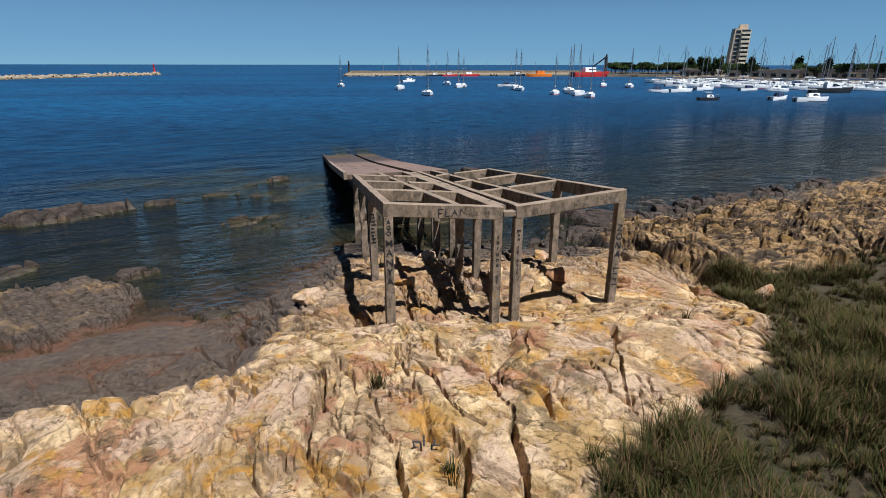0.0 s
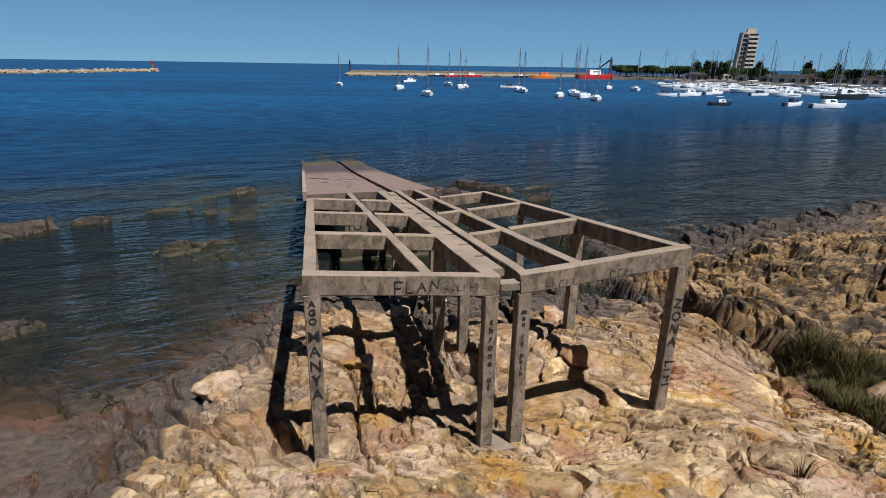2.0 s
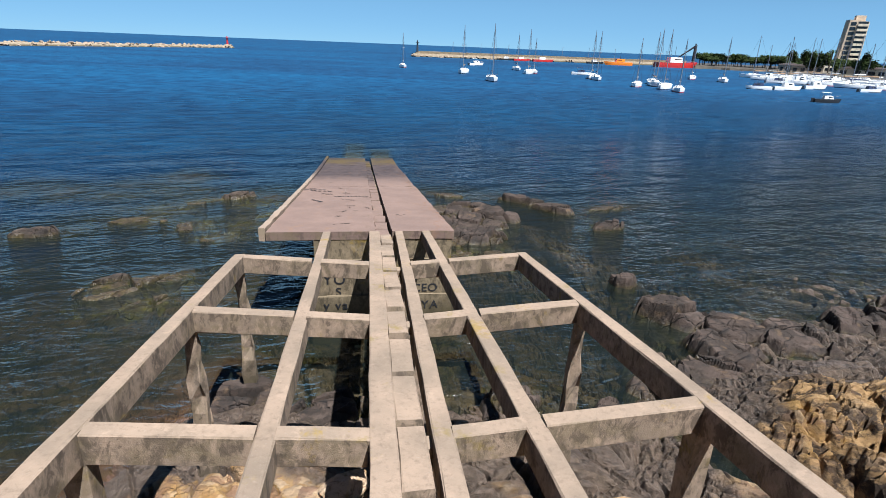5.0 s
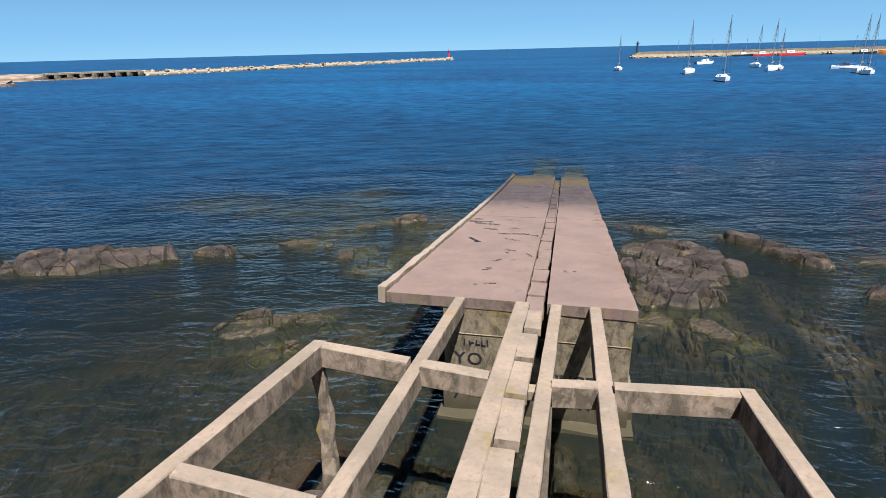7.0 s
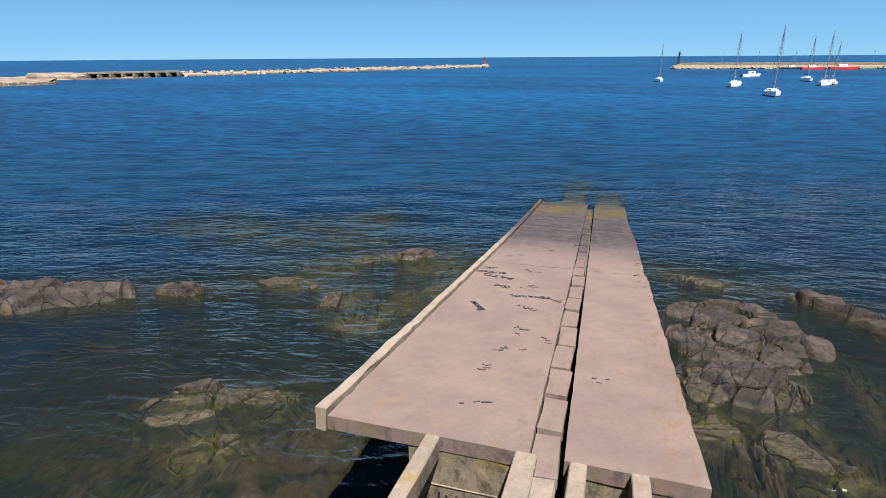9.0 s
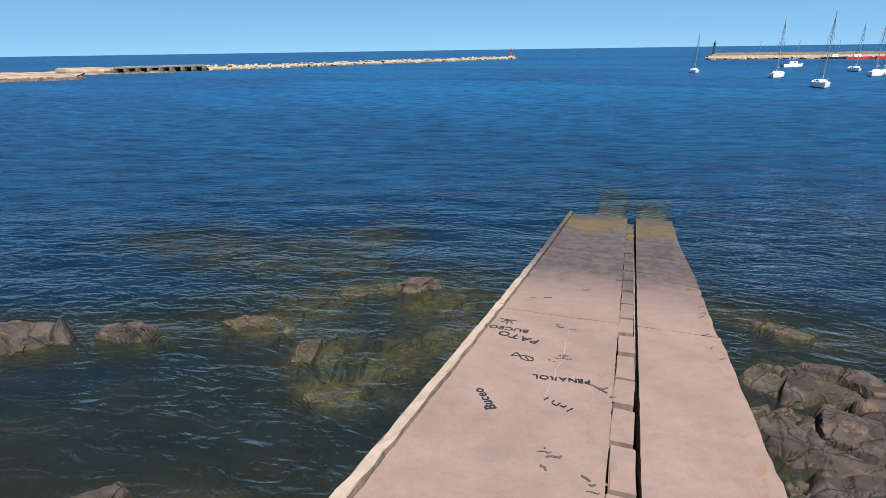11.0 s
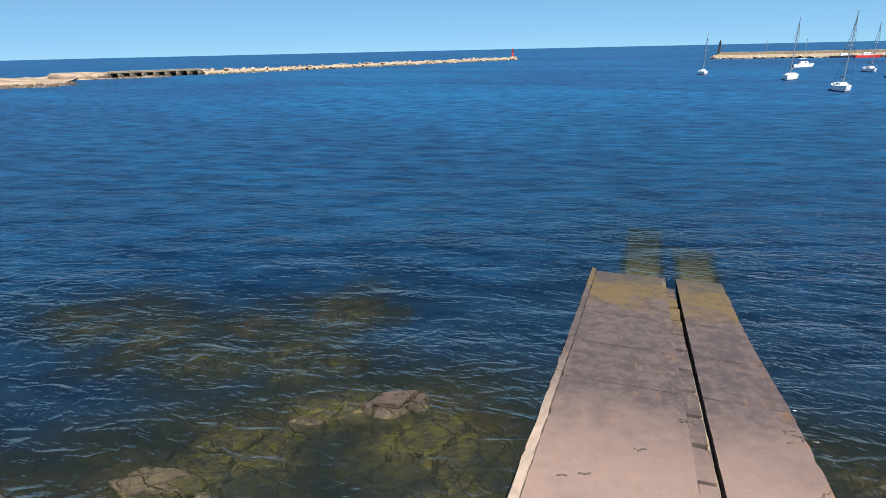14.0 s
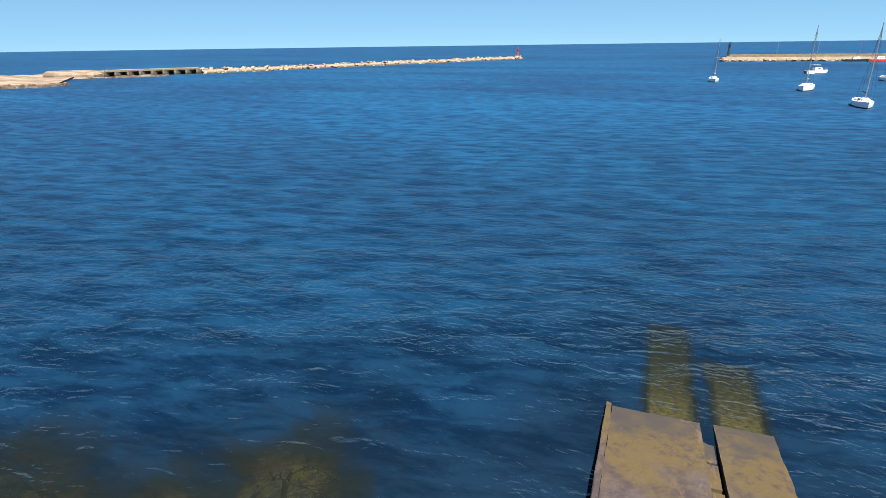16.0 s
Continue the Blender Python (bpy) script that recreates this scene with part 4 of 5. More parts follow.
REEFS = (
    # x, y, half length, half width, height, turn
    (-18.6, 19.6, 2.2, 1.0, 0.75, 20), (-16.3, 20.6, 1.5, 0.9, 0.62, 22), (-13.6, 21.9, 1.0, 0.55, 0.38, 15), (-22.0, 18.4, 1.6, 0.9, 0.4, 20),
    (-8.7, 16.3, 1.15, 0.9, 0.16, 40), (-7.3, 17.1, 1.1, 0.5, 0.12, 20), (-7.2, 15.2, 0.9, 0.45, 0.02, 30),
    (-6.9, 27.6, 1.0, 0.5, 0.22, 25), (-8.3, 26.9, 1.3, 0.5, 0.02, 30), (-7.9, 22.6, 1.0, 0.8, 0.0, 60), (-6.6, 21.3, 0.8, 0.6, 0.05, 10), (-10.6, 23.6, 1.4, 0.8, 0.0, 10),
    (3.5, 25.0, 1.0, 0.9, 0.30, 10), (4.8, 24.8, 1.3, 1.0, 0.32, 20), (5.7, 23.7, 1.2, 0.9, 0.46, -20), (3.3, 22.8, 0.9, 1.1, 0.28, 40), (4.6, 22.7, 1.3, 1.1, 0.36, 0),
    (3.1, 20.6, 0.9, 0.9, 0.20, 50), (4.3, 20.9, 1.2, 1.1, 0.36, 20), (3.0, 18.9, 0.7, 0.7, 0.10, 20), (4.9, 18.4, 1.2, 0.6, 0.0, -30), (4.0, 27.8, 1.0, 0.4, 0.05, -20),
    (7.6, 26.6, 1.1, 0.45, 0.38, -38), (8.9, 25.0, 1.5, 0.5, 0.55, -48), (10.7, 22.0, 0.9, 0.45, 0.32, 15), (12.2, 25.2, 1.2, 0.35, 0.1, 15),
    (8.5, 15.7, 0.42, 0.36, 0.48, 10), (9.0, 13.0, 1.1, 0.7, 0.62, -30), (10.3, 12.0, 1.1, 0.8, 0.60, -35), (11.7, 11.3, 1.3, 0.9, 0.65, -20), (9.2, 10.7, 1.0, 0.8, 0.5, -30),
    (8.3, 9.6, 1.3, 0.9, 0.40, -10), (6.7, 9.4, 1.1, 0.8, 0.30, 30), (14.6, 12.2, 1.3, 0.9, 0.55, 10), (5.2, 8.3, 1.0, 0.7, 0.32, 30), (7.0, 10.9, 0.6, 0.5, 0.1, 30),
    (17.5, 13.2, 1.2, 0.8, 0.45, 10), (20.3, 13.6, 1.4, 0.8, 0.45, 10), (24.0, 14.4, 1.6, 0.9, 0.5, 20), (29.5, 16.0, 1.8, 0.9, 0.4, 20),
    (-12.4, 9.2, 0.9, 0.5, 0.22, 20), (-17.6, 10.6, 1.4, 0.8, 0.3, 20),
    (-5.4, 26.6, 2.0, 1.3, -0.20, 20), (-4.4, 24.4, 1.3, 1.8, -0.22, 10), (-9.6, 25.2, 1.8, 1.2, -0.25, 20), (-10.6, 28.6, 1.8, 1.0, -0.45, 10), (-5.6, 23.2, 1.2, 1.2, -0.2, 50),
    (-18.2, 28.9, 1.6, 1.0, -0.55, 10), (-15.2, 28.9, 1.6, 1.1, -0.55, 20), (-12.3, 30.0, 1.7, 1.1, -0.55, 20), (-10.7, 31.7, 1.3, 1.2, -0.55, 30), (-13.4, 28.0, 1.8, 0.9, -0.55, 10),
    (-3.4, 9.9, 0.9, 0.6, 0.35, 15), (-1.5, 9.3, 0.9, 0.6, 0.3, 15), (2.6, 9.0, 0.9, 0.6, 0.3, 35), (-8.6, 4.8, 0.9, 0.6, 0.15, 20),
)
for k, (x, y, a, b, top, turn) in enumerate(REEFS):
    ob = new("rock", reef_mesh(k + 1, a * 1.15, b * 1.15, top * 0.8 if top > 0 else top))
    ob.matrix_basis = pose(x, y, 0, 0, 0, turn)
    tagged(ob, "dark craggy sea rock with a weedy wet foot" if top > 0.15 else "mostly sunken flat brown rock awash in shallows", "rock", "rocks in the shallows")

# ---- sea: one sheet to the horizon, clear where it is shallow ----
def sea_depth(x, y):
    """Depth of clear water over the ground, the sunken rocks and the ramp's sunken end."""
    depth = np.clip(-ground_height(x, y)[0], 0, 9)
    ragged = layered(x * 0.9, y * 0.9, 95)
    for rx, ry, a, b, top, turn in REEFS:
        c, s = math.cos(radians(turn)), math.sin(radians(turn))
        u, v = ((x - rx) * c + (y - ry) * s) / a, (-(x - rx) * s + (y - ry) * c) / b
        depth = np.minimum(depth, (0.15 if top > 0.1 else 0.08) - min(0.0, top) * 0.7 + 0.9 * np.clip(np.hypot(u, v) + 1.1 * (ragged - 0.5) - 0.6, 0, 99) * min(a, b) + 0.35 * (ragged > 0.52) * (top < -0.3))
    for x0, x1, y1 in STRIPS:
        inside = np.maximum(np.maximum(x0 - x, x - x1), np.maximum(37.7 - y, y - y1))
        depth = np.minimum(depth, np.clip(0.13 - np.interp(y, *RAMP_PROFILE), 0.05, 3) * 1.9 + 7 * np.clip(inside + 0.1 + 0.25 * (ragged - 0.5), 0, 99))
    return depth


WX = spaced([(-4800, -800, 800), (-800, -120, 80), (-120, -30, 6), (-30, -12, 0.4), (-12, 12, 0.2), (12, 40, 0.4), (40, 130, 6), (130, 800, 80), (800, 4800, 800)])
WY = spaced([(-200, -30, 10), (-30, -2, 0.5), (-2, 46, 0.2), (46, 60, 0.5), (60, 130, 5), (130, 800, 80), (800, 4800, 800)])
wx, wy = np.meshgrid(WX, WY)
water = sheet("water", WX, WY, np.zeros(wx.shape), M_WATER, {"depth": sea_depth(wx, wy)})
tagged(water, "rippled deep blue sea, clear brown-green in the shallows", "water", kind="structure")
water.visible_shadow = False

LOOSE = ((-1.0, 6.2, 0.42, 0.3, 20), (-2.7, 5.3, 0.5, 0.3, 70), (1.5, 5.2, 0.5, 0.28, 20), (2.0, 2.0, 0.5, 0.2, 15), (0.9, 3.4, 0.4, 0.22, 50), (-0.4, 2.4, 0.42, 0.25, 10), (3.4, 4.9, 0.6, 0.35, 55), (4.3, 0.9, 0.35, 0.25, 5),
         (-5.6, 3.4, 0.5, 0.3, 45), (-2.2, 3.2, 0.45, 0.3, 0), (2.6, 0.5, 0.3, 0.2, 80), (0.4, 7.4, 0.5, 0.3, 33))
for k, (x, y, a, b, turn) in enumerate(LOOSE):
    ob = mesh_object("rock", stone_mesh(k + 51, (a * 1.2, b * 1.3, 0.34), 0.9), M_ROCK)
    ob.matrix_basis = pose(x, y, ground_at(x, y) + 0.06, 0, 0, turn)
    tagged(ob, "broken ochre block lying on the outcrop under the pier", "rock", "loose blocks under the pier")


M_BOLE = plain_material("orange_stone", (0.34, 0.17, 0.075), 0.85, vary=0.5, scale=4.0, bump=0.02)
for x, y, size, label in ((2.5, 2.0, (0.34, 0.46, 0.40), "smooth rounded orange-brown boulder lying under the pier"), (8.3, -0.9, (0.42, 0.3, 0.25), "pale cream stone lying in the shore grass")):
    ob = mesh_object("boulder", stone_mesh(int(x * 10), size, 0.9), M_BOLE if y > 0 else M_ROCK, True)
    ob.matrix_basis = pose(x, y, ground_at(x, y) + 0.2, 0, 0, 25)
    tagged(ob, label, "rock")


# ---- shore grass ----
def grass_stuff():
    rnd = np.random.default_rng(4)
    m = 24000
    cx, cy = rnd.uniform(-6, 28, m), rnd.uniform(-20, 2.5, m)
    g = ground_height(cx, cy)[1]
    clump = layered(cx * 0.7, cy * 0.7, 5)
    keep = (g > 0.4) & (rnd.uniform(0, 1, m) < 0.55 + 1.6 * (clump - 0.35)) & (rnd.uniform(0, 1, m) < np.clip(1.5 - 0.085 * np.hypot(cx - 5, cy + 4), 0.0, 1))
    # lone tufts rooted in the clefts of the outcrop
    lone = np.array([(-4.55, -4.35), (-4.5, -4.2), (-3.9, -6.9), (-3.8, -7.0), (-1.6, -7.3), (-1.4, -7.2), (3.4, -3.2), (-4.62, -4.3)])
    cx, cy, clump = np.append(cx[keep], lone[:, 0]), np.append(cy[keep], lone[:, 1]), np.append(clump[keep], np.full(len(lone), 0.5))
    per = 46
    size = rnd.uniform(0.5, 1.2, len(cx)) * (0.55 + 1.1 * np.clip((clump - 0.35) * 2.5, 0, 1))
    k = np.repeat(np.arange(len(cx)), per)
    n = len(k)
    turn = rnd.uniform(0, 6.283, n)
    px, py = np.cos(turn), np.sin(turn)
    off = rnd.uniform(0, 0.13, n) * size[k]
    x, y = cx[k] + px * off, cy[k] + py * off
    h = ground_height(x, y)[0]
    tall = rnd.uniform(0.18, 0.46, n) * size[k]
    lean = tall * rnd.uniform(0.15, 0.95, n)
    wide = rnd.uniform(0.005, 0.010, n)
    base = np.stack([x, y, h - 0.05], -1)
    side = np.stack([-py, px, 0 * px], -1) * wide[:, None]
    mid = base + np.stack([px * lean * 0.35, py * lean * 0.35, tall * 0.65], -1)
    tip = base + np.stack([px * lean, py * lean, tall], -1)
    v = np.stack([base - side, base + side, mid + side * 0.8, mid - side * 0.8, tip], 1).reshape(-1, 3)
    i = np.arange(n)[:, None] * 5
    me = bpy.data.meshes.new("grass")
    me.from_pydata(v.tolist(), [], (i + np.array([0, 1, 2, 3])).tolist() + (i + np.array([3, 2, 4])).tolist())
    me.materials.append(M_GRASS)
    return tagged(new("grass", me), "wild olive and straw shore grass in tufts beside the rock", "grass", kind="stuff")


grass_stuff()


# ---- boats ----
def hull_mesh(length, beam, free, draft=0.35, transom=0.7, fine=11):
    """A hull with its bow to +x, waterline at z 0, with a closed deck."""
    bm = bmesh.new()
    rows = []
    for i in range(fine + 1):
        t = i / fine
        x = -length / 2 + length * t
        if t < 0.45:
            half = transom + (1 - transom) * math.sin(t / 0.45 * math.pi / 2)
        else:
            half = max(0.02, 1 - ((t - 0.45) / 0.55) ** 2.2)
        half *= beam / 2
        top = free * (0.92 + 0.28 * (t - 0.35) ** 2 * 2.2)
        keel = -draft * (1 - abs(t - 0.5) ** 2 * 2.4)
        rake = 0.10 * length * max(0, t - 0.75) / 0.25 * 0.6
        ring = [(x + rake, half, top), (x + rake * 0.6, half * 1.0, top * 0.5), (x, half * 0.95, 0.0), (x - rake * 0.3, half * 0.45, keel * 0.7), (x - rake * 0.5, 0.0, keel)]
        ring = ring + [(px, -py, pz) for px, py, pz in ring[-2::-1]]
        rows.append([bm.verts.new(p) for p in ring])
    for r, s in zip(rows, rows[1:]):
        for j in range(len(r) - 1):
            bm.faces.new((r[j], s[j], s[j + 1], r[j + 1]))
        bm.faces.new((r[0], r[-1], s[-1], s[0]))
    bm.faces.new(rows[0])
    bm.faces.new(rows[-1][::-1])
    bmesh.ops.recalc_face_normals(bm, faces=bm.faces)
    return bm


def stripe_mesh(length, beam, free, low, high):
    """A thin band round the hull between two heights."""
    bm = hull_mesh(length * 1.004, beam * 1.015, free)
    for z, n in ((high, 1), (low, -1)):
        bmesh.ops.bisect_plane(bm, geom=bm.verts[:] + bm.edges[:] + bm.faces[:], plane_co=(0, 0, z), plane_no=(0, 0, n), clear_outer=True)
    return bm


def cabin_mesh(x0, x1, w, z0, h, rake=0.35, front=0.7):
    bm = bmesh.new()
    low = [(x0, -w / 2), (x0, w / 2), (x1, w / 2 * front), (x1, -w / 2 * front)]
    high = [(x0 + rake * 0.3, -w * 0.42), (x0 + rake * 0.3, w * 0.42), (x1 - rake, w * 0.42 * front), (x1 - rake, -w * 0.42 * front)]
    a = [bm.verts.new((x, y, z0)) for x, y in low]
    b = [bm.verts.new((x, y, z0 + h)) for x, y in high]
    for i in range(4):
        bm.faces.new((a[i], a[(i + 1) % 4], b[(i + 1) % 4], b[i]))
    bm.faces.new(b)
    bm.faces.new(a[::-1])
    bmesh.ops.recalc_face_normals(bm, faces=bm.faces)
    bmesh.ops.bevel(bm, geom=bm.edges[:], offset=0.04, segments=1, affect="EDGES")
    return bm


def tube(points, r, n=6):
    bm = bmesh.new()
    for a, b in zip(points, points[1:]):
        rod(bm, a, b, r, r, n)
    return bm


def sailboat(name, label, length, mast, stripe, cover, hull=None):
    boat = thing(name, label, "sailboat", group="sailboats")
    beam, free = length * 0.33, 0.16 * length ** 0.85
    body = part("hull", hull_mesh(length, beam, free), hull or M_WHITE, boat)
    part("boot_stripe", stripe_mesh(length, beam, free, 0.02, 0.18), stripe, body, "painted waterline stripe")
    roof = part("coachroof", cabin_mesh(-length * 0.12, length * 0.26, beam * 0.6, free, 0.42), M_WHITE, boat)
    for s in (-1, 1):
        bm = bmesh.new()
        box(bm, (length * 0.05, s * beam * 0.285, free + 0.24), (length * 0.22, 0.03, 0.14))
        part("cabin_window", bm, M_GLASS, roof, "dark tinted window")
    bm = bmesh.new()
    box(bm, (-length * 0.29, 0, free + 0.12), (length * 0.26, beam * 0.62, 0.22))
    part("cockpit_coaming", bm, M_WHITE, boat)
    bm = bmesh.new()
    rod(bm, (length * 0.09, 0, free + 0.3), (length * 0.09, 0, mast), 0.10, 0.07)
    spar = part("mast", bm, M_ALU, boat)
    bm = bmesh.new()
    rod(bm, (length * 0.08, 0, free + 1.1), (-length * 0.34, 0, free + 1.15), 0.06)
    boom = part("boom", bm, M_ALU, boat)
    bm = bmesh.new()
    rod(bm, (length * 0.06, 0, free + 1.30), (-length * 0.32, 0, free + 1.28), 0.17, 0.10)
    part("sail_cover", bm, cover, boom, "furled sail in its cover")
    bm = bmesh.new()
    rod(bm, (length * 0.09, -0.55, mast * 0.58), (length * 0.09, 0.55, mast * 0.58), 0.035)
    part("spreader", bm, M_ALU, spar)
    for a, b in (((length * 0.53, 0, free + 0.15), (length * 0.1, 0, mast * 0.95)), ((-length * 0.48, 0, free), (length * 0.08, 0, mast * 0.99)),
                 ((length * 0.07, beam * 0.45, free), (length * 0.09, 0, mast * 0.95)), ((length * 0.07, -beam * 0.45, free), (length * 0.09, 0, mast * 0.95))):
        part("stay", tube([a, b], 0.02, 4), M_STEEL, spar)
    rail = [(length * 0.33, beam * 0.36, free + 0.65), (length * 0.52, 0, free + 0.8), (length * 0.33, -beam * 0.36, free + 0.65)]
    part("pulpit", tube(rail, 0.025, 5), M_ALU, boat)
    return boat


def motorboat(name, label, length, hull, top):
    boat = thing(name, label, "motorboat", group="moored motorboats")
    beam, free = length * 0.34, 0.17 * length ** 0.9
    body = part("hull", hull_mesh(length, beam, free, 0.3, 0.9), hull, boat)
    part("boot_stripe", stripe_mesh(length, beam, free, 0.02, 0.15), M_DARK, body, "dark waterline stripe")
    house = part("cabin", cabin_mesh(-length * 0.15, length * 0.25, beam * 0.7, free, length * 0.13), top, boat)
    part("windscreen", cabin_mesh(length * 0.0, length * 0.23, beam * 0.66, free + length * 0.05, length * 0.06, 0.3), M_GLASS, house, "dark tinted windscreen")
    bm = bmesh.new()
    box(bm, (-length * 0.08, 0, free + length * 0.25), (length * 0.34, beam * 0.66, 0.08))
    part("hard_top", bm, top, boat)
    for sx in (-0.22, 0.06):
        for s in (-1, 1):
            part("post", tube([(length * sx, s * beam * 0.3, free), (length * sx, s * beam * 0.3, free + length * 0.25)], 0.03, 5), M_ALU, boat)
    bm = bmesh.new()
    box(bm, (-length * 0.53, 0, 0.35), (0.4, 0.5, 0.9))
    part("outboard", bm, M_DARK, boat)
    part("bow_rail", tube([(length * 0.25, beam * 0.4, free + 0.5), (length * 0.5, 0, free + 0.7), (length * 0.25, -beam * 0.4, free + 0.5)], 0.025, 5), M_ALU, boat)
    return boat


sloops = [
    sailboat("sailboat", "white sloop with bare mast and navy sail cover, at anchor", 8.5, 13.0, M_NAVY, M_NAVY),
    sailboat("sailboat", "white sloop with a red waterline stripe, at anchor", 7.6, 11.0, M_RED, M_WHITE),
    sailboat("sailboat", "white sloop with a dark waterline and teak trim, moored", 9.2, 13.5, M_DARK, M_TEAK),
]
sloops[0].matrix_basis = pose(30.9, 135, 0, 0, 0, -97)
sloops[1].matrix_basis = pose(13.7, 198, 0, 0, 0, -90)
sloops[2].matrix_basis = pose(30.1, 170.4, 0, 0, 0, -108)
for k, (x, y, turn) in enumerate(((56.8, 207, -60), (53.2, 179.5, -115), (57, 186, -70), (66, 154.6, -70), (68, 163, -110), (69, 116, -80), (70, 124, -120), (73, 134, -60), (66, 130, -100),
                                  (77, 143, -70), (114, 167, -75), (111, 180, -110))):
    copy_thing(sloops[(k * 2) % 3], pose(x, y, 0, 0, 0, -90 - math.degrees(math.atan2(x, y)) + (turn + 90) * 0.35))
launches = [
    motorboat("motorboat", "white cabin motorboat with a hard top, moored in the bay", 7.0, M_WHITE, M_WHITE),
    motorboat("motorboat", "white motorboat with a dark canopy, moored in the bay", 6.0, M_WHITE, M_NAVY),
    motorboat("motorboat", "small dark open motorboat at a mooring", 4.8, M_DARK, M_WHITE),
]
launches[0].matrix_basis = pose(48.8, 245, 0, 0, 0, 20)
launches[1].matrix_basis = pose(73.6, 185.8, 0, 0, 0, -30)
launches[2].matrix_basis = pose(89.3, 97.4, 0, 0, 0, -15)
for k, (x, y, turn) in enumerate(((110, 134, -10), (102, 134, 160), (109.7, 88.6, -20), (107, 95, 10), (126, 143, 0), (137, 136, -10), (143, 131, 170), (162.7, 157, -20), (210, 158, 0))):
    copy_thing(launches[k % 2], pose(x, y, 0, 0, 0, turn))
big = motorboat("motor_yacht", "larger dark-hulled motor yacht moored off the marina", 11.0, M_DARK, M_WHITE)
big.matrix_basis = pose(150, 118.5, 0, 0, 0, -25)
rnd = random.Random(11)
for row, (r, a0, a1) in enumerate(((232, 37.5, 59), (252, 36.5, 60), (275, 36, 60), (296, 36, 60))):
    b = a0
    while b < a1:
        rr = r + rnd.uniform(-6, 6)
        x, y = rr * math.sin(radians(b)) - 5.3, rr * math.cos(radians(b)) - 13.6
        source = sloops[rnd.randrange(3)] if rnd.random() < 0.55 else launches[rnd.randrange(2)]
        s = rnd.uniform(0.9, 1.35)
        c = copy_thing(source, pose(x, y, 0, 0, 0, rnd.choice((-30, 150)) + rnd.uniform(-12, 12)))
        c.scale = (s, s, s)
        b += rnd.uniform(1.0, 2.0)


# ---- breakwater, bridge and mole ----
def along(a, b, t):
    return a[0] + (b[0] - a[0]) * t, a[1] + (b[1] - a[1]) * t


BW_A, BW_B = (-193.0, 226.0), (-97.0, 446.0)
breakwater = thing("breakwater", "long low rubble-mound breakwater of pale boulders", "breakwater")
bm = bmesh.new()
rows = []
for i in range(61):
    x, y = along(BW_A, BW_B, i / 60)
    rows.append([bm.verts.new((x + u, y - u * 0.3, z)) for u, z in ((-7, -2.0), (-2.5, 1.5), (2.5, 1.5), (7, -2.0))])
for r, s in zip(rows, rows[1:]):
    for j in range(3):
        bm.faces.new((r[j], r[j + 1], s[j + 1], s[j]))
part("core", bm, M_MOLE, breakwater)
M_BOULDER = plain_material("pale_boulder", (0.34, 0.25, 0.17), 0.9, vary=0.75, scale=0.7)
boulder_meshes = []
for k in range(5):
    me_ob = mesh_object("boulder", stone_mesh(300 + k, (1, 1, 1), 0.8, 2), M_BOULDER)
    boulder_meshes.append(me_ob.data)
    bpy.data.objects.remove(me_ob)
rnd = random.Random(5)
for i in range(300):
    t = (i + rnd.random()) / 300
    x, y = along(BW_A, BW_B, t)
    u = rnd.uniform(-1.0, 5.8)
    s = rnd.uniform(0.6, 1.5)
    ob = new("boulder", boulder_meshes[rnd.randrange(5)])
    ob.parent = breakwater
    ob.matrix_basis = pose(x + u, y - u * 0.3, 1.6 - max(0, u - 2.5) * 0.75 - 0.2 + rnd.uniform(-0.2, 0.3), rnd.uniform(-40, 40), rnd.uniform(-40, 40), rnd.uniform(0, 360)) @ Matrix.Diagonal((s, s, s * 0.8, 1))


def beacon(at, height, colour, label):
    b = thing("harbour_beacon", label, "beacon", at)
    bm = bmesh.new()
    rod(bm, (0, 0, 0), (0, 0, 0.8), 1.5, 1.4, 12)
    part("plinth", bm, M_MOLE, b)
    bm = bmesh.new()
    rod(bm, (0, 0, 0.8), (0, 0, height * 0.8), 0.75, 0.5, 12)
    part("tower", bm, colour, b)
    bm = bmesh.new()
    rod(bm, (0, 0, height * 0.8), (0, 0, height * 0.84), 1.1, 1.1, 12)
    part("gallery", bm, colour, b)
    bm = bmesh.new()
    rod(bm, (0, 0, height * 0.84), (0, 0, height), 0.4, 0.3, 10)
    part("lantern", bm, colour, b)


beacon((-97.5, 445, 1.4), 6.5, M_RED, "slim red harbour light at the end of the breakwater")
bridge = thing("concrete_jetty", "low concrete jetty bridge on many piers joining the breakwater to land", "jetty")
BR_A, BR_B = (-214.0, 196.5), (-193.0, 226.0)
deck = worn_bar((*BR_A, 2.6), (*BR_B, 2.6), 5.0, 0.7, 0.02, step=3)
part("deck", deck, M_MOLE, bridge)
# wall added behind the piers to stand in for the shade under the deck
part("added_backing", worn_bar((BR_A[0] - 1.4, BR_A[1] + 1.0, 1.9), (BR_B[0] - 1.4, BR_B[1] + 1.0, 1.9), 0.6, 4.5, 0.02, step=3), M_WALL, bridge)
for i in range(9):
    x, y = along(BR_A, BR_B, i / 8)
    bm = bmesh.new()
    box(bm, (x + 1.5, y - 1.2, 0.0), (1.1, 2.6, 4.0))
    part("pier", bm, M_MOLE, bridge)

